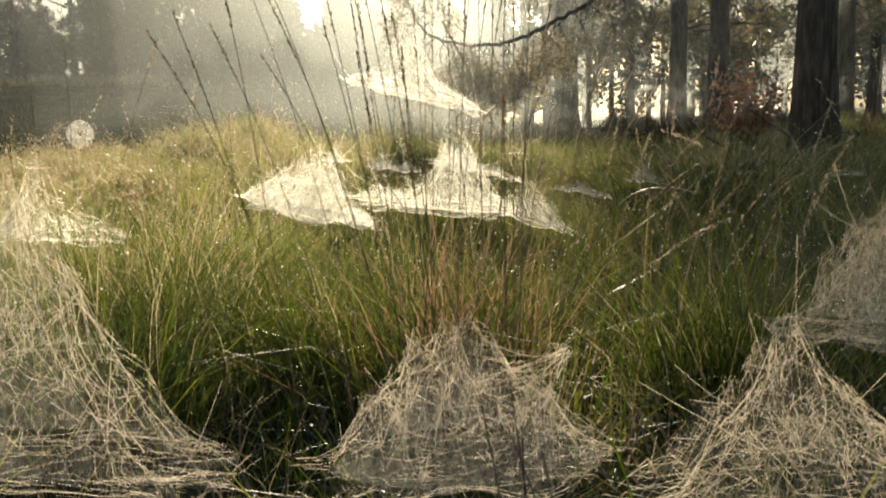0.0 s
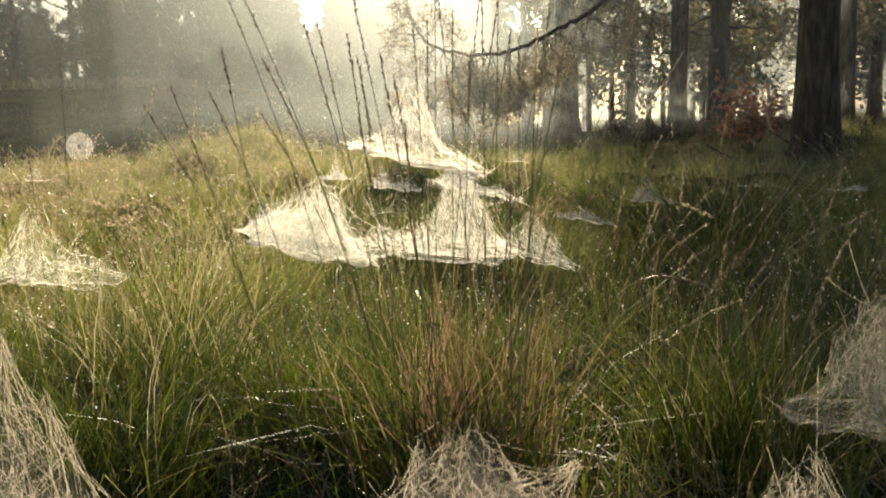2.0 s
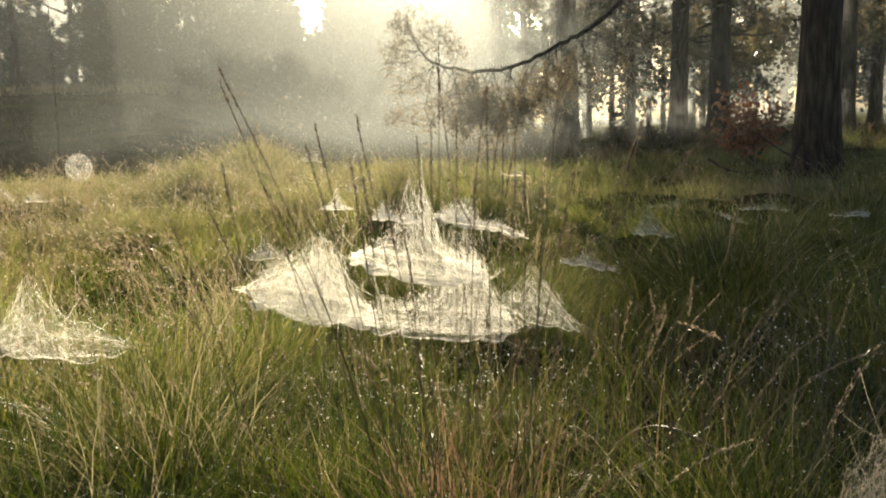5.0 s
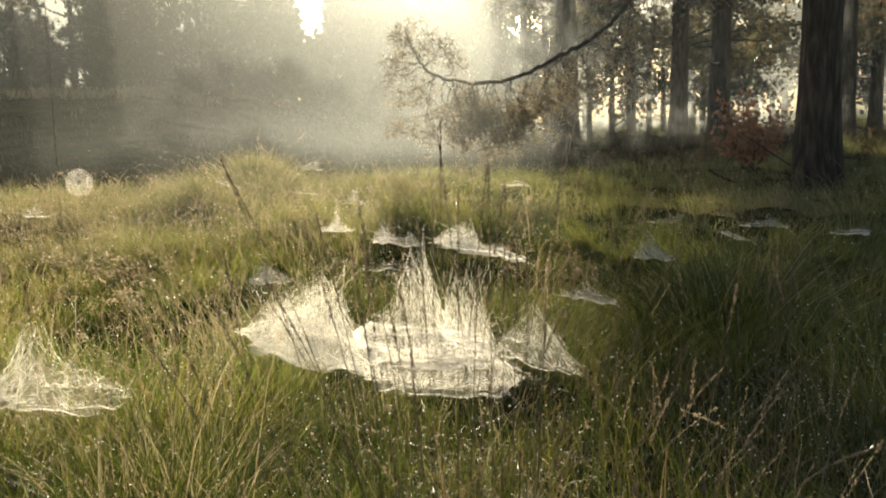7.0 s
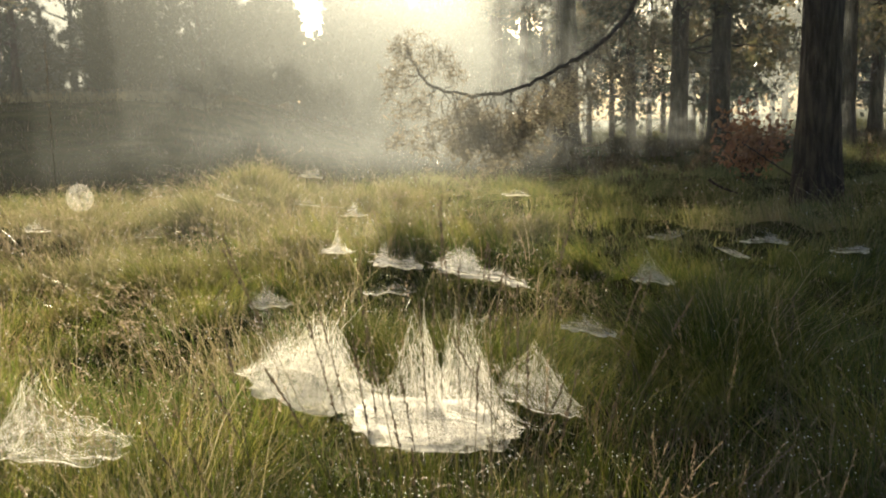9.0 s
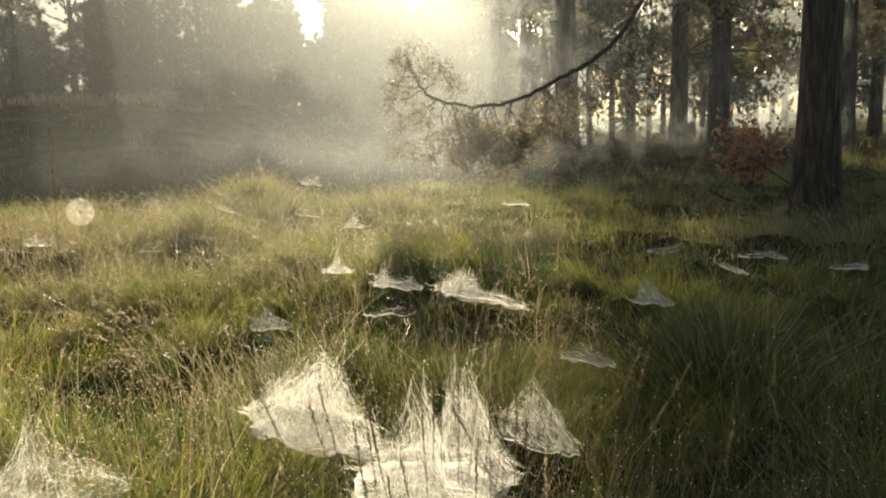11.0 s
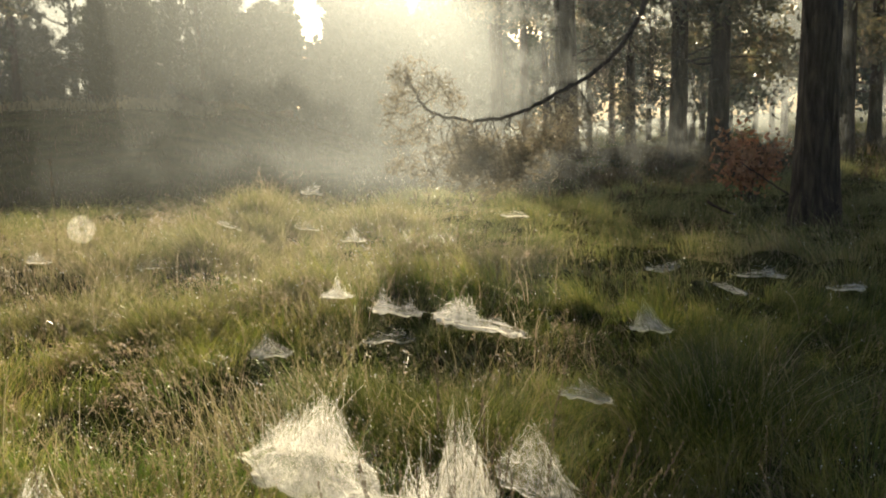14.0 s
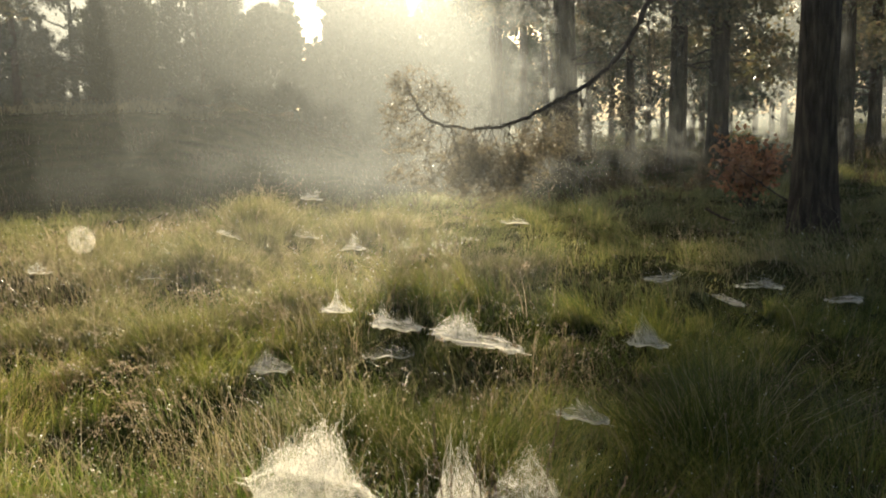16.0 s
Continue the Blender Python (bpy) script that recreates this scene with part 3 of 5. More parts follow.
# ---- spider webs ----
def build_web(at, rx, ry, tilt, skew, back, outline, threads, width, style, dense, arms):
    """A sheet web: a sheet of silk with a scalloped front rim and, over it, a tent of silk drawn up to grass tips.
    outline: the tent's height over the sheet, from side to side; tilt: how much the sheet rises across;
    skew: how far it turns away across; back: how far the tips stand behind the rim.
    style: net (near, single threads), film (broad and cloth-like), veil (small, a bright sheet under a faint veil)."""
    at = np.array(at, float)
    web = thing("spider_web", at, {"net": "coarse dewy net of spider silk over grass stems", "film": "broad dew-white spider sheet web like draped gauze",
                                   "veil": "small dewy spider sheet web under a faint veil"}[style], "spider web", "dewy spider webs")
    ox, oz = np.array(outline, float).T
    top = oz.max()
    # near nets take the darkened copy of the silk
    bright = M_THREAD_SHADED if style == "net" else M_THREAD

    def roof(x):
        return np.interp(x, ox, oz) * (0.9 + 0.09 * np.sin(x / rx * 13 + at[0] * 7) + 0.07 * np.sin(x / rx * 29 + at[1]) + 0.05 * np.sin(x / rx * 61 + at[0]))

    def shell(x, z, side):
        """From a place in the web's own upright plan to the web: front and back skins meet at the tips."""
        f = np.clip(z / top, 0, 1)
        bow = ry * np.sqrt(np.clip(1 - (x / (rx * 1.12)) ** 2, 0.02, 1)) * (1 - f) ** 0.8
        return np.stack([x, ry + skew * x + back * f + side * bow, z + tilt * x / (2 * rx)], -1)

    # the sheet
    def on_sheet(a, r):
        ca, sa = np.cos(a), np.sin(a)
        lobes = 1 + 0.05 * np.sin(a * 3 + at[0] * 9) + 0.05 * np.abs(np.sin(a * 4.5 + at[1] * 7)) + 0.02 * np.sin(a * 17)
        x, yy = rx * r * np.sign(ca) * np.abs(ca) ** 0.6 * lobes, ry * r * np.sign(sa) * np.abs(sa) ** 0.7 * lobes
        hang = -0.05 * rx * (1 - r ** 2) - 0.09 * rx * np.abs(np.sin(a * 4.5 + at[1] * 7)) * r ** 4 + 0.03 * rx * np.sin(x / rx * 5 + at[1] * 5)
        return np.stack([x, ry + skew * x + yy, hang + tilt * x / (2 * rx)], -1)

    na, nr = 48, 10
    A, R = np.meshgrid(np.linspace(0, 2 * np.pi, na + 1)[:-1], np.linspace(0.02, 1, nr))
    v = on_sheet(A, R).reshape(-1, 3)
    i, j = np.meshgrid(np.arange(nr - 1), np.arange(na), indexing="ij")
    j2 = (j + 1) % na
    q = np.stack([i * na + j, i * na + j2, (i + 1) * na + j2, (i + 1) * na + j], -1).reshape(-1, 4)
    weave(part("silk_sheet", (v, q), M_GAUZE, web, "", True), np.clip(dense * (0.16 + 0.9 * R ** 3.2 * (0.55 - 0.45 * np.sin(A)) if style == "veil" and at[1] > 2 else 0.32 + 0.55 * R ** 4 * (0.6 - 0.4 * np.sin(A)) if style == "film" else 0.4 + 0.6 * R ** 3) * {"net": 0.8, "film": 1.0, "veil": 2.0 if at[1] > 2 else 1.6}[style], 0, 1))
    # the gauzy skins of the tent, thinning out upwards
    nx, nv = 60, 16
    X, V = np.meshgrid(np.linspace(max(ox[0], -1.15 * rx), min(ox[-1], 1.15 * rx), nx), np.linspace(0, 1, nv))
    fade = {"net": 0.6 * dense * (1 - V) ** 0.8, "film": dense * 0.52 * (1 - V) ** (1.3 if dense > 0.9 else 1.9), "veil": dense * (0.75 * (1 - V) ** 1.3 if at[1] > 2 else 0.2 * (1 - V) ** 0.9)}[style]
    skins, weights = [], []
    k0 = (np.arange(nv - 1)[:, None] * nx + np.arange(nx - 1)[None]).ravel()
    kq = np.stack([k0, k0 + 1, k0 + nx + 1, k0 + nx], 1)
    ripple = rng.normal(size=X.shape) * 0.012 * rx + 0.03 * rx * np.sin(X / rx * 17 + V * 2) * V
    for side in (-1, 1):
        pts = shell(X, V * roof(X) * 0.98, side * 0.96)
        pts[..., 1] += ripple
        skins.append((pts.reshape(-1, 3), kq)), weights.append(fade)
    weave(part("silk_veil", joined(*skins), M_GAUZE, web, "", True), np.concatenate([w.ravel() for w in weights]))
    # threads
    k = 7
    u = np.linspace(0, 1, k)[None, :]
    tips = [(a, b) for a, b, l, r in zip(ox[1:-1], oz[1:-1], oz[:-2], oz[2:]) if b >= l and b >= r] or [(0.0, top)]
    tips = np.array(tips)

    def spots(n):
        x = rng.uniform(ox[0], ox[-1], n * 3)
        keep = rng.uniform(size=n * 3) < 0.25 + 0.75 * roof(x) / top
        x = np.resize(x[keep], n)
        return x, roof(x) * rng.uniform(0, 1, n) ** (0.65 if style == "net" else 1.7 if small else 1.6)

    def strand(x0, z0, x1, z1, bend, shake):
        """Threads in the plan, bent a little, never above the roof of the tent, each on one of its skins."""
        n = len(x0)
        x = x0[:, None] + (x1 - x0)[:, None] * u + rng.normal(size=(n, 1)) * bend * np.sin(u * np.pi) + rng.normal(size=(n, k)) * shake
        z = z0[:, None] + (z1 - z0)[:, None] * u - np.abs(rng.normal(size=(n, 1))) * bend * np.sin(u * np.pi) + rng.normal(size=(n, k)) * shake
        z = np.clip(z, -0.01 * top, roof(x) * (1.0 if style == "net" else rng.uniform(0.5, 1.12, (n, 1))) + 0.002)
        side = np.where(rng.uniform(size=(n, 1)) < 0.6, -1, 1) * rng.uniform(0.55, 1.0, (n, 1))
        return shell(x, z, side)

    small = style == "veil" and at[1] > 2
    n = threads // 3 if style == "veil" else threads
    span = 0.5 * min(top, rx) + 0.25 * top
    hang_n, rise_n = (int(n * 0.05), int(n * 0.13)) if style == "net" else (int(n * 0.42), int(n * 0.14))
    wild = 2.2 if style == "net" else 2.6
    x0, z0 = spots(hang_n)
    hanging = strand(x0, z0, x0 + rng.normal(size=hang_n) * 0.16 * span, z0 * rng.uniform(0.0, 0.6, hang_n), 0.06 * span, 0.016 * span * wild)
    x0, z0 = spots(rise_n)
    w = (np.abs(x0[:, None] - tips[None, :, 0]) / (0.3 * rx) - tips[None, :, 1] / top + rng.uniform(size=(rise_n, len(tips))) * 0.7).argmin(1)
    f = rng.uniform(0.2, 1.0, rise_n)
    rising = strand(x0, z0, x0 + (tips[w, 0] - x0) * f, z0 + (tips[w, 1] - z0) * f, 0.12 * span, 0.016 * span * wild)
    rest = n - hang_n - rise_n
    x0, z0 = spots(rest)
    a = rng.uniform(0, 2 * np.pi, rest)
    L = span * rng.uniform(0.1, 0.6, rest) * (1.0 if style == "net" else 0.55)
    crossing = strand(x0, z0, x0 + np.cos(a) * L, z0 + np.sin(a) * L, 0.12 * span, 0.02 * span * wild)
    paths = [hanging, rising, crossing]
    # the edge of the tent, and threads drawn out to single tips
    e = 26 if style == "net" else 0 if small else 5
    xa = rng.uniform(ox[0], ox[-1] - 0.2 * rx, e)
    xs = xa[:, None] + rng.uniform(0.15, 0.6, (e, 1)) * rx * u
    paths.append(shell(xs, np.maximum(roof(xs) - np.abs(rng.normal(size=(e, 1))) * 0.03 * top, 0) * np.ones_like(u), rng.uniform(-1, 1, (e, 1))))
    for tx, tz in arms:
        m = 34
        x0 = tx * rng.uniform(0.0, 0.75, m)
        z0 = roof(x0) * rng.uniform(0.35, 1.0, m)
        line = x0[:, None] + (tx + rng.normal(size=(m, 1)) * 0.002 - x0[:, None]) * u, z0[:, None] + (tz + rng.normal(size=(m, 1)) * 0.002 - z0[:, None]) * u - np.abs(rng.normal(size=(m, 1))) * 0.012 * np.sin(u * np.pi)
        paths.append(shell(line[0], line[1], rng.uniform(-0.6, 0.6, (m, 1))))
    # stray threads from the upper part out to grass tips around
    m = max(8, n // 14)
    x0, z0 = spots(m)
    z0 = np.maximum(z0, roof(x0) * 0.5)
    x1 = x0 + rng.normal(size=m) * 0.3 * rx
    z1 = z0 + np.abs(rng.normal(size=m)) * 0.3 * top
    loose = np.abs(rng.normal(size=(m, 1))) * 0.05 * top * np.sin(u * np.pi)
    paths.append(shell(x0[:, None] + (x1 - x0)[:, None] * u, z0[:, None] + (z1 - z0)[:, None] * u - loose, rng.uniform(-1, 1, (m, 1))))
    g = 12
    rim = on_sheet(rng.uniform(0, 2 * np.pi, g), np.full(g, 0.97))
    out = rim + (rim - np.array([0, ry, 0])) * rng.uniform(0.1, 0.35, (g, 1)) + np.array([0, 0, 1]) * rng.uniform(-0.15, 0.3, (g, 1)) * rx
    paths.append(rim[:, None] + (out - rim)[:, None] * u[..., None])
    path = np.concatenate(paths)

    def across(p):
        d = p[:, -1] - p[:, 0]
        sd = np.cross(d, np.column_stack([rng.normal(size=len(d)) * 0.4, np.ones(len(d)), rng.normal(size=len(d)) * 0.4]))
        return sd / (np.linalg.norm(sd, axis=1, keepdims=True) + 1e-9)

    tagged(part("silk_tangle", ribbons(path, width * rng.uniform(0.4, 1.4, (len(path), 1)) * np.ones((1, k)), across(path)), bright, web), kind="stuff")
    # threads lying in the sheet, and the cord along its front
    m = int(n * 0.3)
    aa, rr = rng.uniform(0, 2 * np.pi, m), np.sqrt(rng.uniform(0, 1, m))
    q0, q1 = on_sheet(aa, rr), on_sheet(aa + rng.normal(size=m) * 0.4, np.clip(rr + rng.normal(size=m) * 0.2, 0, 1))
    path = q0[:, None] + (q1 - q0)[:, None] * u[..., None] + np.array([0, 0, 0.001])
    path[:, 1:-1] += rng.normal(size=(m, k - 2, 3)) * rx * 0.015 * np.array([1, 1, 0.2])
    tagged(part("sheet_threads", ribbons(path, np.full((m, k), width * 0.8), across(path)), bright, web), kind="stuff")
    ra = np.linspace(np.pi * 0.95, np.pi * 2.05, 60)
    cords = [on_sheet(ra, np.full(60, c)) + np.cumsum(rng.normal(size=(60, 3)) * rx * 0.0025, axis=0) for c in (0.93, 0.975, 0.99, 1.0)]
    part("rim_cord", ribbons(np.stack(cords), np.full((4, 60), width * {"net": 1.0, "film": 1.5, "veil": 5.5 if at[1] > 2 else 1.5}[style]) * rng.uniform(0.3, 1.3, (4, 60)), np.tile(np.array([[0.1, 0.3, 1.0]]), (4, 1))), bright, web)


def weave(ob, amount):
    """How closely the silk lies, point by point."""
    ob.data.attributes.new("dense", "FLOAT", "POINT").data.foreach_set("value", np.ascontiguousarray(np.asarray(amount).ravel(), np.float32))


def build_orb_web(at, radius):
    web = thing("orb_web", at, "round dewy orb web hung upright in grass", "spider web")
    spokes = 18
    a = np.arange(spokes) * 2 * np.pi / spokes
    ends = np.stack([np.cos(a), np.zeros(spokes), np.sin(a)], 1) * radius * 1.12
    v = ribbons(np.stack([ends * 0, ends], 1), np.full((spokes, 2), 0.0004), np.stack([-np.sin(a), a * 0, np.cos(a)], 1))
    part("spokes", v, M_FILM, web)
    th = np.linspace(0, 2 * np.pi * 13, 13 * 36)
    r = radius * (0.12 + 0.88 * th / th[-1])
    p = np.stack([r * np.cos(th), th * 0, r * np.sin(th)], 1)
    part("spiral", ribbons(p[None], np.full((1, len(th)), 0.00035), np.array([[0.7, 0, 0.7]])), M_FILM, web)
    aa = np.linspace(0, 2 * np.pi, 25)
    rim = np.stack([np.cos(aa), aa * 0, np.sin(aa)], 1) * radius
    disc = np.concatenate([rim * 0.16 + [0, .002, 0], rim + [0, .002, 0]])
    i = np.arange(24)
    part("silk_disc", (disc, np.stack([i, i + 1, i + 26, i + 25], 1)), M_FAINT, web)


# front middle of the sheet, half width, half depth, rise across, turn, how far back the tips stand, outline, threads, thread width, style, closeness, tips drawn out
WEBS = [
    ((0.010, 0.56, 0.148), 0.114, 0.075, 0.003, 0, 0.04, [(-0.122, 0), (-0.088, 0.06), (-0.052, 0.096), (-0.031, 0.1), (-0.02, 0.125), (-0.009, 0.13), (0.004, 0.123), (0.028, 0.1), (0.05, 0.075), (0.07, 0.055), (0.093, 0.026), (0.129, 0)], 350, 0.00038, "net", 0.1, [(0.094, 0.084)]),
    ((-0.231, 0.37, 0.245), 0.089, 0.045, -0.020, 0, 0.06, [(-0.118, 0), (-0.093, 0.134), (-0.066, 0.176), (-0.043, 0.155), (-0.023, 0.109), (-0.007, 0.081), (0.012, 0.051), (0.03, 0.03), (0.048, 0.004), (0.065, 0), (0.076, 0)], 340, 0.00028, "net", 0.08, []),
    ((0.237, 0.46, 0.161), 0.115, 0.05, 0.001, 0, 0.04, [(-0.104, 0), (-0.073, 0.017), (-0.039, 0.068), (-0.011, 0.085), (0.016, 0.122), (0.025, 0.142), (0.033, 0.115), (0.051, 0.071), (0.072, 0.056), (0.087, 0.047), (0.114, 0.024), (0.147, 0)], 330, 0.00032, "net", 0.05, []),
    ((0.495, 0.85, 0.173), 0.095, 0.07, -0.019, 0, 0.08, [(-0.062, 0), (-0.03, 0.026), (-0.011, 0.085), (0.043, 0.142), (0.085, 0.172), (0.118, 0.125), (0.138, 0)], 420, 0.0005, "net", 0.25, []),
    ((-0.035, 1.15, 0.487), 0.098, 0.11, -0.052, 0.5, 0.14, [(-0.1, 0), (-0.085, 0.01), (-0.067, 0.02), (-0.05, 0.04), (-0.031, 0.085), (-0.015, 0.146), (-0.004, 0.146), (0.01, 0.09), (0.027, 0.035), (0.061, 0.02), (0.09, 0.012), (0.1, 0)], 1500, 0.0003, "veil", 0.5, []),
    ((-0.015, 1.73, 0.266), 0.166, 0.14, -0.047, 0.15, 0.25, [(-0.181, 0), (-0.142, 0.03), (-0.105, 0.02), (-0.047, 0.035), (0.0, 0.09), (0.03, 0.19), (0.052, 0.216), (0.085, 0.208), (0.099, 0.13), (0.129, 0.05), (0.157, 0.02), (0.178, 0)], 950, 0.00034, "film", 0.42, []),
    ((-0.357, 2.15, 0.223), 0.166, 0.16, -0.075, -0.1, 0.2, [(-0.205, 0), (-0.19, 0.013), (-0.16, 0.065), (-0.115, 0.106), (-0.062, 0.125), (-0.023, 0.15), (0.006, 0.199), (0.029, 0.172), (0.059, 0.13), (0.077, 0.081), (0.118, 0.024), (0.151, 0)], 1200, 0.0004, "film", 0.92, []),
    ((0.244, 2.2, 0.171), 0.103, 0.12, -0.071, 0, 0.2, [(-0.095, 0), (-0.064, 0.037), (-0.016, 0.081), (0.018, 0.118), (0.041, 0.082), (0.074, 0.078), (0.089, 0.019), (0.122, 0)], 360, 0.0005, "film", 0.35, []),
    ((-0.893, 1.85, 0.225), 0.139, 0.1, -0.026, 0, 0.1, [(-0.194, 0), (-0.159, 0.03), (-0.13, 0.085), (-0.1, 0.18), (-0.07, 0.1), (-0.026, 0.05), (0.036, 0.038), (0.08, 0.012), (0.099, 0)], 280, 0.00042, "film", 0.42, []),
    ((-0.562, 4.55, 0.281), 0.081, 0.054, -0.011, 0, 0.1, [(-0.094, 0), (-0.026, 0.036), (0.001, 0.119), (0.022, 0.042), (0.072, 0)], 260, 0.00065, "veil", 0.9, []),
    ((-0.223, 4.3, 0.233), 0.121, 0.066, -0.032, 0, 0.1, [(-0.131, 0), (-0.101, 0.065), (-0.078, 0.119), (-0.049, 0.043), (0.024, 0.023), (0.063, 0.077), (0.081, 0.014), (0.118, 0)], 420, 0.0006, "veil", 0.8, []),
    ((0.166, 3.95, 0.229), 0.207, 0.072, -0.101, 0, 0.1, [(-0.209, 0), (-0.146, 0.064), (-0.103, 0.108), (-0.028, 0.134), (0.012, 0.019), (0.108, 0.048), (0.158, 0.009), (0.218, 0)], 520, 0.0006, "veil", 0.8, []),
    ((-0.831, 4.05, 0.109), 0.101, 0.060, 0.002, 0, 0.1, [(-0.125, 0), (-0.068, 0.051), (-0.038, 0.108), (0.01, 0.047), (0.082, 0)], 320, 0.0006, "veil", 0.6, []),
    ((-0.264, 4.15, 0.129), 0.124, 0.060, -0.006, 0, 0.1, [(-0.12, 0), (-0.04, 0.02), (0.04, 0.025), (0.12, 0)], 160, 0.0006, "veil", 0.3, []),
    ((1.022, 4.15, 0.123), 0.096, 0.060, -0.026, 0, 0.15, [(-0.074, 0), (-0.038, 0.075), (-0.003, 0.144), (0.033, 0.104), (0.065, 0.034), (0.123, 0)], 420, 0.0006, "veil", 0.75, []),
    ((0.505, 2.95, 0.186), 0.092, 0.054, -0.037, 0, 0.1, [(-0.09, 0), (-0.03, 0.018), (0.0, 0.045), (0.04, 0.02), (0.09, 0)], 260, 0.0006, "veil", 0.6, []),
    ((1.723, 6.4, 0.017), 0.177, 0.072, -0.024, 0, 0.1, [(-0.148, 0), (-0.005, 0.031), (0.073, 0.06), (0.12, 0.022), (0.213, 0)], 160, 0.0009, "veil", 1.0, []),
    ((1.898, 5.65, 0.005), 0.130, 0.060, -0.084, 0, 0.1, [(-0.099, 0), (-0.002, 0.025), (0.089, 0.021), (0.167, 0)], 120, 0.0008, "veil", 1.0, []),
    ((2.258, 6.0, 0.010), 0.165, 0.072, -0.023, 0, 0.1, [(-0.122, 0), (0.021, 0.033), (0.105, 0.088), (0.12, 0.028), (0.213, 0)], 160, 0.0009, "veil", 1.0, []),
    ((2.586, 5.4, 0.022), 0.111, 0.060, -0.010, 0, 0.1, [(-0.066, 0), (0.034, 0.014), (0.116, 0.033), (0.16, 0)], 120, 0.0008, "veil", 1.0, []),
    ((0.865, 10.0, 0.096), 0.157, 0.072, -0.020, 0, 0.1, [(-0.147, 0), (-0.03, 0.027), (0.042, 0.064), (0.169, 0)], 90, 0.0013, "veil", 0.4, []),
    ((-0.825, 8.2, 0.113), 0.110, 0.060, -0.010, 0, 0.1, [(-0.121, 0), (-0.056, 0.07), (-0.017, 0.168), (0.031, 0.065), (0.101, 0)], 160, 0.001, "veil", 0.6, []),
    ((-1.860, 12.6, 0.275), 0.146, 0.084, -0.030, 0, 0.1, [(-0.168, 0), (-0.063, 0.148), (-0.021, 0.101), (0.06, 0.186), (0.128, 0)], 140, 0.0014, "veil", 0.5, []),
    ((-1.826, 7.5, 0.377), 0.095, 0.060, -0.067, 0, 0.1, [(-0.12, 0), (-0.092, 0.031), (-0.003, 0.006), (0.072, 0)], 130, 0.001, "veil", 0.7, []),
    ((-1.665, 7.3, 0.236), 0.099, 0.060, -0.047, 0, 0.1, [(-0.123, 0), (-0.083, 0.048), (0.008, 0.035), (0.077, 0)], 140, 0.001, "veil", 0.7, []),
    ((-2.190, 6.6, 0.184), 0.160, 0.072, -0.001, 0, 0.1, [(-0.202, 0), (-0.121, 0.056), (-0.04, 0.083), (0.063, 0.034), (0.123, 0)], 160, 0.0009, "veil", 0.35, []),
    ((-3.092, 6.6, 0.263), 0.088, 0.048, -0.008, 0, 0.1, [(-0.126, 0), (-0.081, 0.067), (-0.047, 0.095), (0.052, 0)], 120, 0.0009, "veil", 0.3, []),
    ((-1.332, 8.6, 0.206), 0.111, 0.060, -0.033, 0, 0.1, [(-0.128, 0), (-0.063, 0.099), (0.025, 0.07), (0.097, 0)], 90, 0.001, "veil", 0.25, []),
    ((-1.302, 8.0, 0.005), 0.121, 0.060, -0.011, 0, 0.1, [(-0.139, 0), (-0.044, 0.037), (0.105, 0)], 80, 0.001, "veil", 0.2, []),
]

# ---- trees ----
def trunk_mesh(h, r0, r1, lean=(0, 0), flare=1.35, sides=20, k=26):
    u = np.linspace(0, 1, k)
    p = np.stack([lean[0] * h * u + 0.05 * np.sin(u * 5), lean[1] * h * u + 0.04 * np.sin(u * 4 + 1), h * u - 0.08], 1)
    r = r0 + (r1 - r0) * u + r0 * (flare - 1) * np.exp(-u * h / 0.35)
    v, q = tubes(p[None], r[None], sides)
    ang = np.tile(np.arange(sides) * 2 * np.pi / sides, k)
    zz = np.repeat(u * h, sides)
    c = np.repeat(p, sides, axis=0)
    bump = 1 + 0.05 * np.sin(ang * 5 + zz * 2) + 0.03 * np.sin(ang * 9 - zz * 7) + 0.02 * rng.normal(size=len(v))
    return c + (v - c) * bump[:, None], q


def limb(a, b, sag, r0, r1, k=10):
    u = np.linspace(0, 1, k)[:, None]
    p = np.array(a) + (np.array(b) - np.array(a)) * u
    p[:, 2] -= np.sin(u[:, 0] * np.pi) * sag
    p += rng.normal(size=p.shape) * 0.02 * np.linalg.norm(np.subtract(b, a)) * np.sin(u * np.pi)
    return p


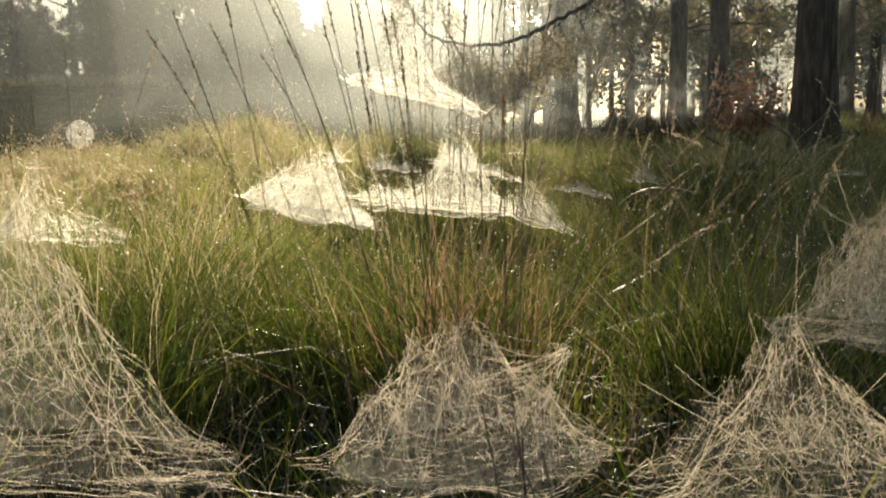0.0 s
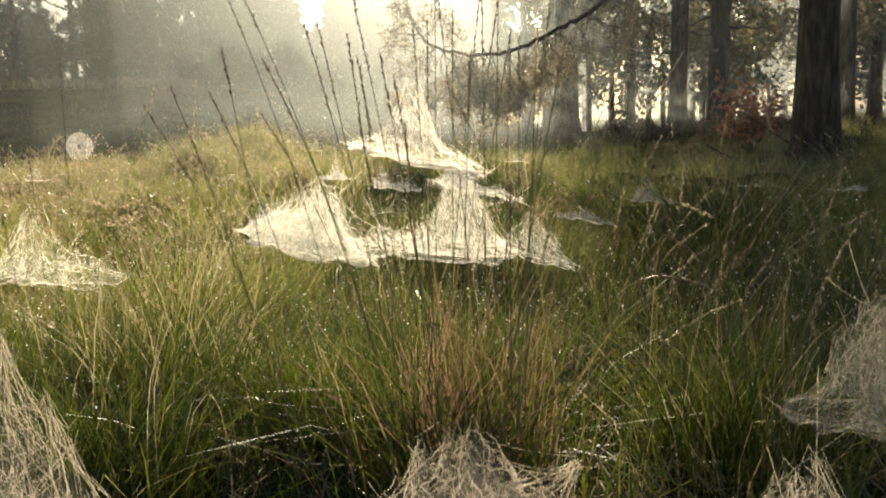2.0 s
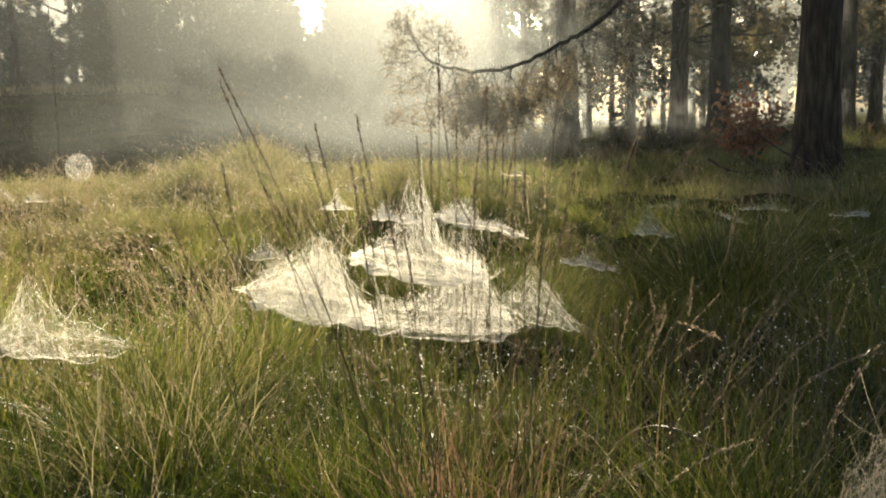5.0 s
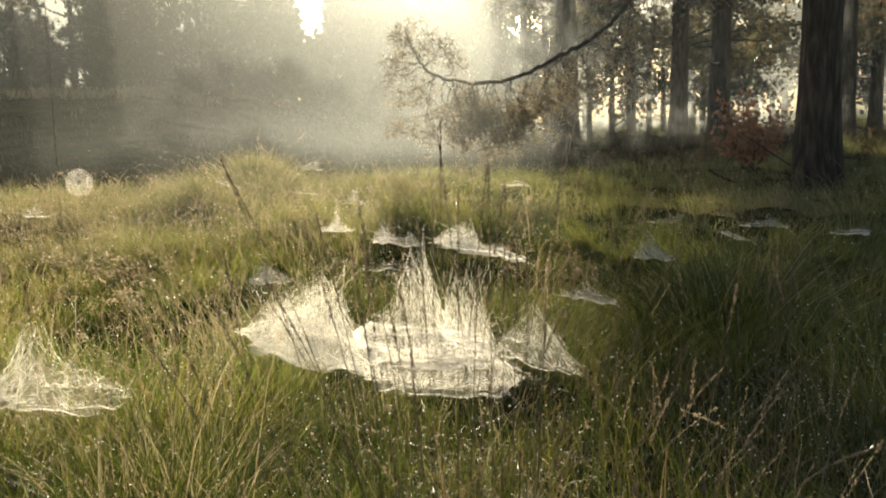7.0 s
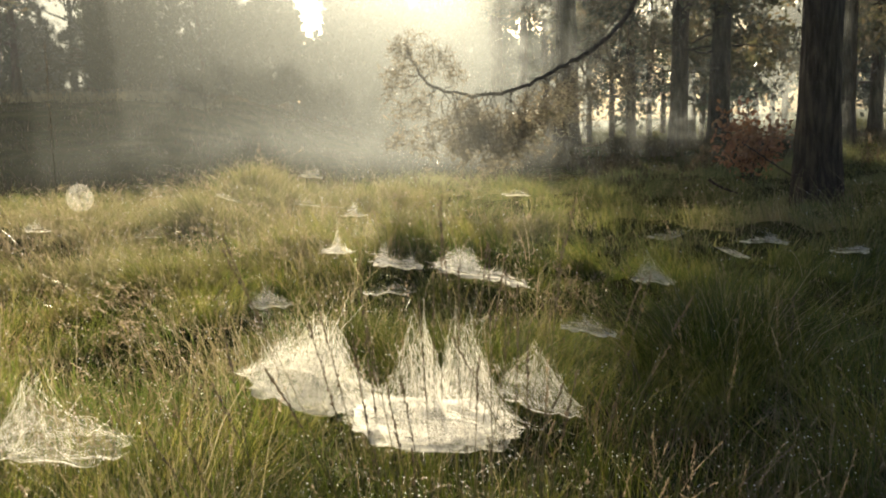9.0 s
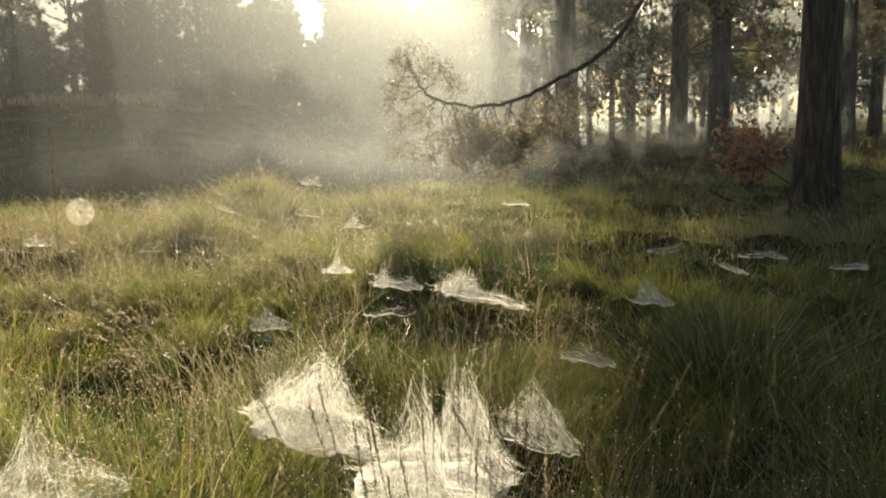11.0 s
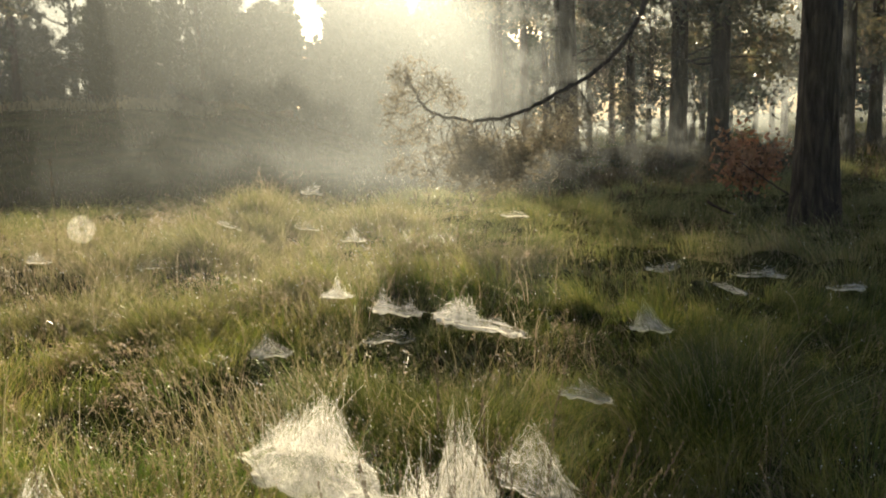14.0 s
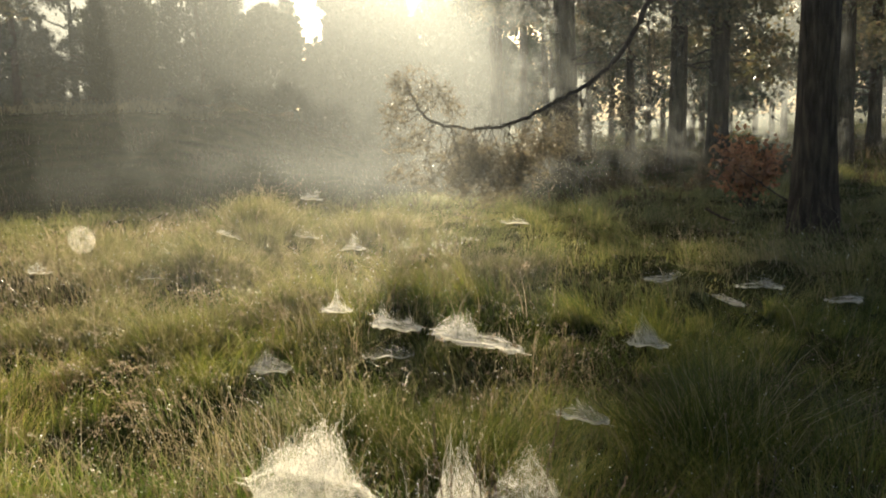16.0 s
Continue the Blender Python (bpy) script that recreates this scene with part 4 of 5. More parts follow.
def build_pine(at, h, r, lean=(0, 0), crown_from=0.45, limbs=14, reach=2.6, leaves=90, size=0.16, label="tall pine with straight dark trunk", dead=4):
    t = thing("pine_tree", (at[0], at[1], float(ground_z(*at))), label, "pine tree", "pines of the wood")
    part("trunk", trunk_mesh(h, r, r * 0.45, lean), M_BARK, t, "dark furrowed bark", True)
    pts, ways = [], []
    for i in range(limbs + dead):
        u = rng.uniform(crown_from, 0.98) if i < limbs else rng.uniform(0.12, crown_from)
        z0 = u * h
        ang = rng.uniform(0, 2 * np.pi)
        L = reach * (1.1 - 0.75 * max(0, (u - crown_from) / (1 - crown_from))) * rng.uniform(0.6, 1.1) * (1 if i < limbs else 0.5)
        a = np.array([lean[0] * z0, lean[1] * z0, z0])
        b = a + np.array([math.cos(ang) * L, math.sin(ang) * L, rng.uniform(-0.15, 0.35) * L])
        p = limb(a, b, L * 0.06, 0, 0)
        part("branch", tubes(p[None], np.linspace(r * 0.16, r * 0.03, 10)[None], 5), M_TWIG, t)
        if i < limbs:
            for c in p[3:]:
                for _ in range(3):
                    q = c + rng.normal(size=3) * np.array([0.28, 0.28, 0.16]) * (0.4 + 0.25 * reach)
                    pts.append(q + rng.normal(size=(leaves // 4, 3)) * 0.16 * (0.5 + 0.2 * reach))
    part("crown", cards(np.concatenate(pts), size, None, 0.42), M_NEEDLE, t)
    return t


def build_juniper(at, h, r, n=9500, size=0.2, label="dense columnar juniper, dark against the mist"):
    t = thing("juniper", (at[0], at[1], float(ground_z(*at))), label, "juniper", "junipers on the bank")
    part("trunk", trunk_mesh(h * 0.6, 0.09, 0.04, sides=8, k=8), M_TWIG, t)
    u = rng.uniform(0.0, 1, n) ** 0.9
    prof = np.clip(np.minimum((u / 0.12) ** 0.6, 1) * (1 - u ** 5) ** 0.7, 0.03, 1)
    ang = rng.uniform(0, 2 * np.pi, n)
    rr = r * prof * np.sqrt(rng.uniform(0.35, 1, n)) * (1 + 0.1 * np.sin(ang * 4 + u * 9) + 0.08 * np.sin(ang * 7 - u * 15))
    p = np.stack([rr * np.cos(ang), rr * np.sin(ang), u * h + 0.05], 1)
    d = np.stack([np.cos(ang) * 0.5, np.sin(ang) * 0.5, np.ones(n)], 1)
    part("crown", cards(p, size, d, 0.4), M_JUNIPER, t)
    return t


def build_broadleaf(at, h, r, n=6000, size=0.16, low=0.12, label="misty tree of the wood's edge with uneven crown"):
    t = thing("tree", (at[0], at[1], float(ground_z(*at))), label, "tree", "trees of the wood's edge")
    part("trunk", trunk_mesh(h * 0.9, 0.035 * h * 0.5 + 0.05, 0.03, (rng.normal() * 0.02, 0), sides=10, k=12), M_BARK, t)
    pts = []
    clumps = 34
    for i in range(clumps):
        u = rng.uniform(low, 1)
        rad = r * (1 - 0.6 * u) * math.sqrt(rng.uniform(0.1, 1))
        a = rng.uniform(0, 2 * np.pi)
        c = np.array([rad * math.cos(a), rad * math.sin(a), u * h])
        part("limb", tubes(limb((0, 0, u * h * 0.85), c, 0.0, 0, 0, 6)[None], np.linspace(0.04, 0.012, 6)[None], 4), M_TWIG, t)
        pts.append(c + rng.normal(size=(n // clumps, 3)) * np.array([0.2, 0.2, 0.13]) * (0.4 + 0.22 * r))
    part("crown", cards(np.concatenate(pts), size, None, 0.5), M_JUNIPER, t)
    return t


# ---- mist ----
def build_mist():
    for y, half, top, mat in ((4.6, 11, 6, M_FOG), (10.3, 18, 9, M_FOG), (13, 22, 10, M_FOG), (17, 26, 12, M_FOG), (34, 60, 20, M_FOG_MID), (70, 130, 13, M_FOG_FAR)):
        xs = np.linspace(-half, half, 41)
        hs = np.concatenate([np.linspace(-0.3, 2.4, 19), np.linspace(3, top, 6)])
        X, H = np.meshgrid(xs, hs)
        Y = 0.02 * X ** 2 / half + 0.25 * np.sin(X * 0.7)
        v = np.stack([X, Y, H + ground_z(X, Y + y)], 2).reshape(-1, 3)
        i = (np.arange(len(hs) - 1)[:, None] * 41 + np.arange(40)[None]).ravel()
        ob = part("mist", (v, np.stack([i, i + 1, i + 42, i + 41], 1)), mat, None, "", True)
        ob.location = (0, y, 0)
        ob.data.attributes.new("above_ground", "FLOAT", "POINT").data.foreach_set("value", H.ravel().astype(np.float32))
        # share of mist set by view direction (x over y) to tune the haze's brightness
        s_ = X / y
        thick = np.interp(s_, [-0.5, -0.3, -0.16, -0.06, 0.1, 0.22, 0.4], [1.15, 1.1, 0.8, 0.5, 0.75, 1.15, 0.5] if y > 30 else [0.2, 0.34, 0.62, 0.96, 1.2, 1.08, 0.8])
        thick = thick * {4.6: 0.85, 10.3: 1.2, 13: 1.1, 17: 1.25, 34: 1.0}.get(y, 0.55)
        # extra low haze left of the middle, added to brighten the grass behind
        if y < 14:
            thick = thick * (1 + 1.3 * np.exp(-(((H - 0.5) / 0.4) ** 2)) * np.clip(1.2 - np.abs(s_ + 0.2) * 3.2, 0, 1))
        ob.data.attributes.new("haze_by_view", "FLOAT", "POINT").data.foreach_set("value", thick.ravel().astype(np.float32))
        tagged(ob, "thin bank of morning mist lit by low sun", "mist", kind="stuff")


# ---- woods, bush, branch and small things ----
def build_wood():
    """The far edge of the wood: crowns and stems too far off to tell apart, with gaps where the sky shows."""
    reseed(11)
    leaves, stems = [], []
    for px in np.arange(-0.75, 0.76, 0.021):
        s_ = px + rng.normal() * 0.008
        y = rng.uniform(46, 66)
        x = s_ * y
        gap = -0.16 < s_ < -0.114
        thin = s_ > 0.08
        h = 2.6 if gap else rng.uniform(7.2, 8.2) if s_ < -0.17 else rng.uniform(9.8, 10.6) if s_ < 0.05 else rng.uniform(8.5, 10.5) if s_ < 0.3 else rng.uniform(11, 14)
        base = float(ground_z(x, y))
        r = rng.uniform(1.1, 1.9)
        n = int((230 if s_ > 0.28 else 100 if s_ > 0.2 else 75 if thin else 420 if -0.12 < s_ < 0.06 else 150) * h)
        low = 0.1 if s_ > 0.2 else 0.15 if s_ > 0.05 else 0.03
        u = rng.uniform(low, 1, n)
        m = 16 if thin else 30
        k = rng.integers(0, m, n)
        ck = rng.normal(size=(m, 3)) * np.array([r * 0.75, r * 0.6, 0])
        uk = rng.uniform(low + 0.04, 1, m)
        u = np.where(rng.uniform(size=n) < (0.9 if thin else 0.45), uk[k] + rng.normal(size=n) * 0.025, u)
        p = np.stack([x + ck[k, 0] * (1.2 - 0.8 * np.clip(u, 0, 1)), y + ck[k, 1], base + u * h], 1) + rng.normal(size=(n, 3)) * 0.33
        # the opening where the sky shows, with ragged edges
        ps = p[:, 0] / p[:, 1] + 0.004 * np.sin(p[:, 2] * 2.3) + 0.003 * np.sin(p[:, 2] * 6.1)
        p = p[~((ps > -0.156) & (ps < -0.117) & (p[:, 2] > 6.0 + 30 * np.abs(ps + 0.136)))]
        leaves.append(cards(p, 0.42 if thin else 0.55, None, 0.6))
        st = np.stack([np.array([x, y, base - 0.1]), np.array([x + 0.1, y, base + h * 0.5]), np.array([x, y, base + h])])
        stems.append((st[None], np.array([[0.2, 0.15, 0.03]])))
    tagged(part("distant_crowns", joined(*leaves), M_JUNIPER), "dark crowns of the distant wood dissolving in mist", "woodland", kind="stuff")
    v = [tubes(a, b, 6) for a, b in stems]
    tagged(part("distant_stems", joined(*v), M_BARK), "straight stems of the distant wood", "woodland", kind="stuff")


def needle_tufts(points, per, size, slim=0.07):
    p = np.repeat(points, per, axis=0)
    d = rng.normal(size=(len(p), 3))
    d /= np.linalg.norm(d, axis=1, keepdims=True)
    return cards(p + d * size * 0.1 + rng.normal(size=p.shape) * size * 0.35, size, d, slim)


def build_low_branch(tree):
    """The long limb of the big pine that sweeps low over the grass, with hanging twigs."""
    o = np.array(tree.location)
    main = np.array([(3.95, 9.25, 4.3), (3.4, 9.35, 3.7), (2.75, 9.35, 3.05), (2.266, 9.3, 2.442), (2.121, 9.2, 2.093), (1.812, 9.0, 1.749),
                     (1.503, 8.9, 1.56), (1.229, 8.8, 1.429), (0.903, 8.7, 1.274), (0.613, 8.6, 1.193), (0.331, 8.5, 1.19),
                     (0.059, 8.4, 1.245), (-0.124, 8.3, 1.343), (-0.171, 8.3, 1.477), (-0.267, 8.3, 1.691)])
    t = np.linspace(0, len(main) - 1, 70)
    p = np.stack([np.interp(t, np.arange(len(main)), main[:, i]) for i in range(3)], 1)
    for _ in range(4):
        p[1:-1] = (p[:-2] + p[1:-1] * 2 + p[2:]) / 4
    p += rng.normal(size=p.shape) * 0.006
    limb_ = part("branch", tubes((p - o)[None], np.interp(np.arange(70), [0, 20, 60, 69], [0.05, 0.026, 0.012, 0.005])[None], 7), M_TWIG, tree, "long low limb sweeping down over the grass", True)

    def twig(a, b, curl, r0, name="twig"):
        u = np.linspace(0, 1, 9)[:, None]
        q = np.array(a) + (np.array(b) - np.array(a)) * u
        q += np.sin(u * np.pi) * np.array([curl, rng.normal() * 0.05, 0]) + np.cumsum(rng.normal(size=q.shape) * 0.012, axis=0)
        part(name, tubes((q - o)[None], np.linspace(r0, r0 * 0.35, 9)[None], 4), M_TWIG, limb_)
        return q

    spots = []
    # end sprays
    for a, b in (((-0.171, 8.3, 1.477), (-0.27, 8.3, 1.72)), ((-0.124, 8.3, 1.343), (-0.46, 8.25, 1.30)), ((-0.15, 8.3, 1.40), (-0.43, 8.3, 1.42)),
                 ((-0.1, 8.3, 1.36), (0.02, 8.3, 1.52)), ((0.0, 8.35, 1.27), (-0.38, 8.25, 1.08)), ((0.0, 8.35, 1.27), (-0.2, 8.3, 1.02)), ((-0.17, 8.3, 1.5), (-0.38, 8.3, 1.6)), ((-0.15, 8.3, 1.45), (-0.02, 8.3, 1.6)), ((0.1, 8.4, 1.24), (0.14, 8.3, 1.4))):
        q = twig(a, b, rng.normal() * 0.04, 0.006)
        spots.append(np.repeat(q[4:], 3, axis=0) + rng.normal(size=(15, 3)) * 0.05)
    # hanging twigs with clumps of needles
    for i in range(38):
        x = rng.uniform(-0.05, 1.25)
        a = np.array([x, np.interp(x, [-0.2, 1.6], [8.35, 8.9]), np.interp(x, [-0.1, 0.06, 0.33, 0.9, 1.5], [1.34, 1.24, 1.19, 1.27, 1.56])])
        L = rng.uniform(0.18, 0.78)
        b = a + np.array([rng.normal() * 0.16, rng.normal() * 0.1, -L])
        q = twig(a, b, rng.normal() * 0.08, 0.005)
        w = 4 if 0.25 < x < 0.95 else 2
        spots.append(np.repeat(q[5:], w, axis=0) + rng.normal(size=(4 * w, 3)) * 0.06)
        if rng.uniform() < 0.6:
            b2 = q[4] + np.array([rng.normal() * 0.22, rng.normal() * 0.1, -0.05 - 0.2 * rng.uniform()])
            q2 = twig(q[4], b2, 0.03, 0.003)
            spots.append(np.repeat(q2[7:], 4, axis=0) + rng.normal(size=(8, 3)) * 0.04)
    # long bare-ended twigs further up the limb
    for i in range(17):
        x = rng.uniform(1.35, 2.5)
        z = float(np.interp(x, [1.2, 1.5, 1.81, 2.12, 2.27, 2.75], [1.43, 1.56, 1.75, 2.09, 2.44, 3.05]))
        a = np.array([x, 9.1, z])
        b = a + np.array([rng.normal() * 0.25, rng.normal() * 0.15, -rng.uniform(0.35, 1.0) * (z - 0.75)])
        q = twig(a, b, rng.normal() * 0.12, 0.006)
        spots.append(np.repeat(q[4::2], 2, axis=0) + rng.normal(size=(6, 3)) * 0.04)
    part("needles", needle_tufts(np.concatenate(spots) - o, 13, 0.075, 0.12), M_NEEDLE_LIT, limb_, "olive pine needles in hanging clumps")


def build_bush(at, h=0.85, w=0.45):
    b = thing("bush", (at[0], at[1], float(ground_z(*at))), "low bush with rusty red autumn leaves beside a pine", "bush")
    pts = []
    for i in range(16):
        a = rng.uniform(0, 2 * np.pi)
        tip = np.array([math.cos(a) * w * rng.uniform(0.4, 1), math.sin(a) * w * rng.uniform(0.3, 0.8), h * rng.uniform(0.55, 1.05)])
        p = limb((0, 0, -0.03), tip, -0.05, 0, 0, 8)
        part("stem", tubes(p[None], np.linspace(0.009, 0.003, 8)[None], 4), M_TWIG, b)
        pts.append(np.repeat(p[3:], 14, axis=0) + rng.normal(size=(70, 3)) * 0.07)
    part("foliage", cards(np.concatenate(pts), 0.075, None, 0.55), M_RUST, b, "rusty red leaves")


def build_stick(points, r=0.018, label="broken dead stick lying in the grass"):
    o = np.array(points[0], float)
    s_ = thing("stick", o, label, "stick")
    t = np.linspace(0, len(points) - 1, 14)
    p = np.stack([np.interp(t, np.arange(len(points)), np.array(points)[:, i]) for i in range(3)], 1) - o
    p[1:-1] += rng.normal(size=(12, 3)) * r * 0.3
    part("wood", tubes(p[None], np.linspace(r, r * 0.5, 14)[None], 7), M_TWIG, s_)


def build_heather(at, w, h, n=900, mat=None, label="low dark heather clump on the crest"):
    t = thing("heather", (at[0], at[1], float(ground_z(*at))), label, "heather", "heather clumps")
    a, u = rng.uniform(0, 2 * np.pi, n), rng.uniform(0, 1, n)
    r = w * np.sqrt(rng.uniform(0, 1, n)) * (1 - 0.5 * u)
    p = np.stack([r * np.cos(a), r * np.sin(a), u * h * (1 + 0.3 * np.sin(a * 3))], 1)
    part("sprigs", cards(p, h * 0.3, np.array([[0.0, 0, 1.2]]), 0.25), mat or M_HEATH, t)


def build_dew(sources):
    """Drops hanging on grass blades."""
    reseed(5)
    pts = []
    for v, k in sources:
        i = rng.integers(0, len(v), k)
        pts.append(v[i])
    p = np.concatenate(pts)
    p = p[p[:, 2] > ground_z(p[:, 0], p[:, 1]) + 0.08]
    r = 0.00115 * np.maximum(p[:, 1], 0.8) ** 0.55 * rng.uniform(0.6, 1.4, len(p))
    octa = np.array([(1, 0, 0), (0, 1, 0), (-1, 0, 0), (0, -1, 0), (0, 0, 1), (0, 0, -1)], float)
    tri = np.array([(0, 1, 4), (1, 2, 4), (2, 3, 4), (3, 0, 4), (1, 0, 5), (2, 1, 5), (3, 2, 5), (0, 3, 5)])
    v = (p[:, None] + octa[None] * r[:, None, None]).reshape(-1, 3)
    q = (np.arange(len(p))[:, None, None] * 6 + tri[None]).reshape(-1, 3)
    tagged(part("dew", (v, q), M_DEW), "glinting dew drops on the grass blades", "dew", kind="stuff")


def build_moss(at, w, h):
    m = thing("moss", (at[0], at[1], float(ground_z(*at))), "bright yellow-green moss cushion at a tussock's foot", "moss", "moss cushions")
    n = 1500
    a, r = rng.uniform(0, 2 * np.pi, n), np.sqrt(rng.uniform(0, 1, n))
    p = np.stack([w * r * np.cos(a), w * 0.7 * r * np.sin(a), h * (1 - r ** 2) * (1 + 0.3 * np.sin(a * 4)) - 0.005], 1)
    part("cushion", cards(p, 0.011, np.array([[0, 0, 1.0]]), 0.45), M_MOSS, m)

build_ground()
build_mist()

# wood on the shady side
big = build_pine((4.0, 9.2), 13, 0.215, (0.004, 0.0), 0.42, 16, 3.4, 110, 0.15, "large pine with thick dark furrowed trunk", 1)
build_pine((5.35, 19.5), 12, 0.2, (0.012, 0), 0.2, 24, 2.6, 110, 0.16)
build_pine((6.15, 19.2), 12.5, 0.23, (0.012, 0), 0.2, 24, 2.6, 110, 0.16)
build_pine((3.25, 21.5), 14, 0.22, (-0.006, 0), 0.38, 28, 2.4, 110, 0.17, dead=9)
build_pine((8.4, 18.0), 12, 0.17, (0, 0), 0.16, 22, 2.6, 110, 0.16)
for x, y, h in ((9.5, 30, 12), (12, 24, 12), (7.5, 34, 13), (11, 38, 13), (15, 33, 13), (5.6, 42, 13), (14.5, 19, 11), (10.5, 15, 11)):
    build_pine((x, y), h, 0.18, (0, 0), 0.2, 18, 2.8, 100, 0.2)
# crowns of the next three placed to shade the grass, mostly out of view
build_pine((2.1, 31.5), 18, 0.16, (0, 0), 0.5, 44, 2.8, 150, 0.22)
build_pine((2.9, 40), 20, 0.17, (0, 0), 0.6, 34, 2.9, 150, 0.24)
build_pine((3.8, 27), 15, 0.16, (0, 0), 0.28, 46, 2.5, 150, 0.2)
build_pine((3.6, 36), 17, 0.16, (0, 0), 0.45, 20, 2.6, 100, 0.2)
build_pine((4.6, 37), 17, 0.16, (0, 0), 0.45, 20, 2.6, 100, 0.2)
# added pine: its crown, out of view, shades the near ground on the right
build_pine((0.42, 45), 25, 0.2, (0, 0), 0.55, 70, 1.1, 150, 0.26)
build_low_branch(big)

# bank on the sunny side
for x, y, h, r in ((-7.77, 29.5, 8.5, 1.17), (-5.68, 30.5, 3.6, 1.1), (-10.8, 31, 4.2, 1.3), (-3.5, 33, 3.3, 1.6), (-1.37, 36, 7.0, 0.5), (-1.9, 34, 2.4, 1.2), (-3.5, 38, 8.2, 1.2), (-0.15, 40, 8.0, 1.2), (1.45, 41, 8.6, 1.3)):
    build_juniper((x, y), h, r)
for x, y, h, r in ((-14, 36, 8.5, 2.6), (-18, 38, 9, 3.0), (-11.5, 40, 9, 2.8), (-22, 34, 9, 3), (0.6, 46, 9, 2.6), (2.5, 44, 8, 2.2), (-16, 46, 11, 3.2), (-3.3, 50, 12, 2.0)):
    build_broadleaf((x, y), h, r)
build_wood()
build_pine((-17.6, 33.0), 11, 0.16, (0, 0), 0.25, 22, 2.8, 110, 0.16, "pine on the bank with drooping boughs", 1)

build_grass()
build_tussock((0.0, 1.15), 600, 0.13, 0.2, 0.42, "tall green tussock of moor grass with brown stalks", 0.7, 0.35, 0.0028, None, M_BROWN)
build_tussock((-0.5, 1.1), 800, 0.14, 0.16, 0.36, "lush green grass tussock beside a dewy web", 0.12, 0.8, 0.0028)
build_tussock((0.42, 1.2), 800, 0.15, 0.18, 0.36, "dark green grass tussock with bent blades", 0.12, 0.8, 0.0028)
build_tussock((1.0, 3.1), 1700, 0.3, 0.22, 0.56, "big dark green drooping grass tussock in shade", 0.25, 1.3, 0.0032)
build_tussock((-0.56, 1.5), 900, 0.17, 0.24, 0.46, "tall leaning grass tussock with pale stems", 0.4, 0.6, 0.003)
build_tussock((-0.8, 1.4), 800, 0.15, 0.2, 0.4, "lush green grass tussock beside a dewy web", 0.1, 0.7, 0.0028)
build_tussock((-0.22, 1.35), 800, 0.15, 0.16, 0.34, "dark green grass tussock with bent blades", 0.12, 0.7, 0.0028)
build_tussock((-0.3, 3.2), 2200, 0.25, 0.15, 0.35, "sunlit green grass tussock with dry tips", 0.2)
build_tussock((0.05, 2.9), 2200, 0.22, 0.2, 0.38, "sunlit green grass tussock with dry tips", 0.2)

for x, y, blades, r, h0, h1 in ((-1.75, 8.9, 2200, 0.45, 0.2, 0.42), (-1.45, 7.6, 2000, 0.4, 0.2, 0.4), (-1.62, 6.4, 2000, 0.38, 0.2, 0.38), (-2.6, 6.9, 1800, 0.4, 0.16, 0.34), (-3.2, 7.6, 1800, 0.4, 0.18, 0.38),
                                (-0.95, 5.4, 1800, 0.32, 0.16, 0.32), (-1.45, 4.6, 1600, 0.3, 0.14, 0.3), (-2.2, 5.2, 1600, 0.34, 0.14, 0.3), (-0.2, 6.2, 1700, 0.35, 0.14, 0.3), (-0.7, 9.8, 1900, 0.5, 0.16, 0.34), (0.5, 7.4, 1700, 0.4, 0.12, 0.28)):
    build_tussock((x, y), blades, r, h0, h1, "hummock of yellow-green moor grass with dry tips", 0.7, 1.1, 0.0045, M_HEATHGRASS)
for x, y, n, h, lean in ((-1.0, 3.3, 70, 0.4, -0.9), (-1.2, 3.6, 60, 0.42, -0.8), (-0.75, 4.6, 60, 0.45, -0.7), (-1.1, 5.6, 60, 0.46, -0.7), (-1.65, 7.0, 70, 0.48, -0.6), (-2.5, 6.2, 70, 0.46, -0.5), (-3.0, 6.6, 70, 0.5, 0.4),
                         (-1.5, 8.4, 60, 0.48, 0.5), (-0.45, 5.2, 50, 0.42, 0.6), (-0.35, 7.0, 50, 0.42, 0.5), (0.35, 5.6, 40, 0.4, 0.5), (-1.5, 2.7, 50, 0.42, -0.5), (-2.2, 3.6, 50, 0.42, 0.4), (0.25, 3.4, 40, 0.42, 0.5), (-3.6, 6.8, 60, 0.5, -0.5), (-2.0, 9.6, 60, 0.5, 0.3)):
    build_plume_tuft((x, y), int(n * 0.65), h, lean)

for row in WEBS:
    build_web(*row)
build_orb_web((-2.732, 6.6, 0.5), 0.107)

TIPS = [(-0.113, 1.15, 0.711), (-0.113, 1.2, 0.62), (-0.161, 1.1, 0.696), (-0.276, 1.1, 0.77), (-0.002, 1.3, 0.79), (0.069, 1.25, 0.749),
        (0.089, 1.2, 0.722), (0.104, 1.2, 0.661), (0.17, 1.2, 0.76), (0.28, 1.15, 0.715), (-0.034, 1.2, 0.679), (-0.175, 1.1, 0.675),
        (-0.223, 1.05, 0.627), (-0.326, 1.0, 0.593), (-0.359, 1.0, 0.57), (0.518, 1.0, 0.397), (0.261, 0.8, 0.359), (0.256, 1.0, 0.459)]
for x, y, z in TIPS:
    build_stalk((x, y, z), (x * 0.45 + rng.normal() * 0.03, 1.12 + rng.normal() * 0.06))
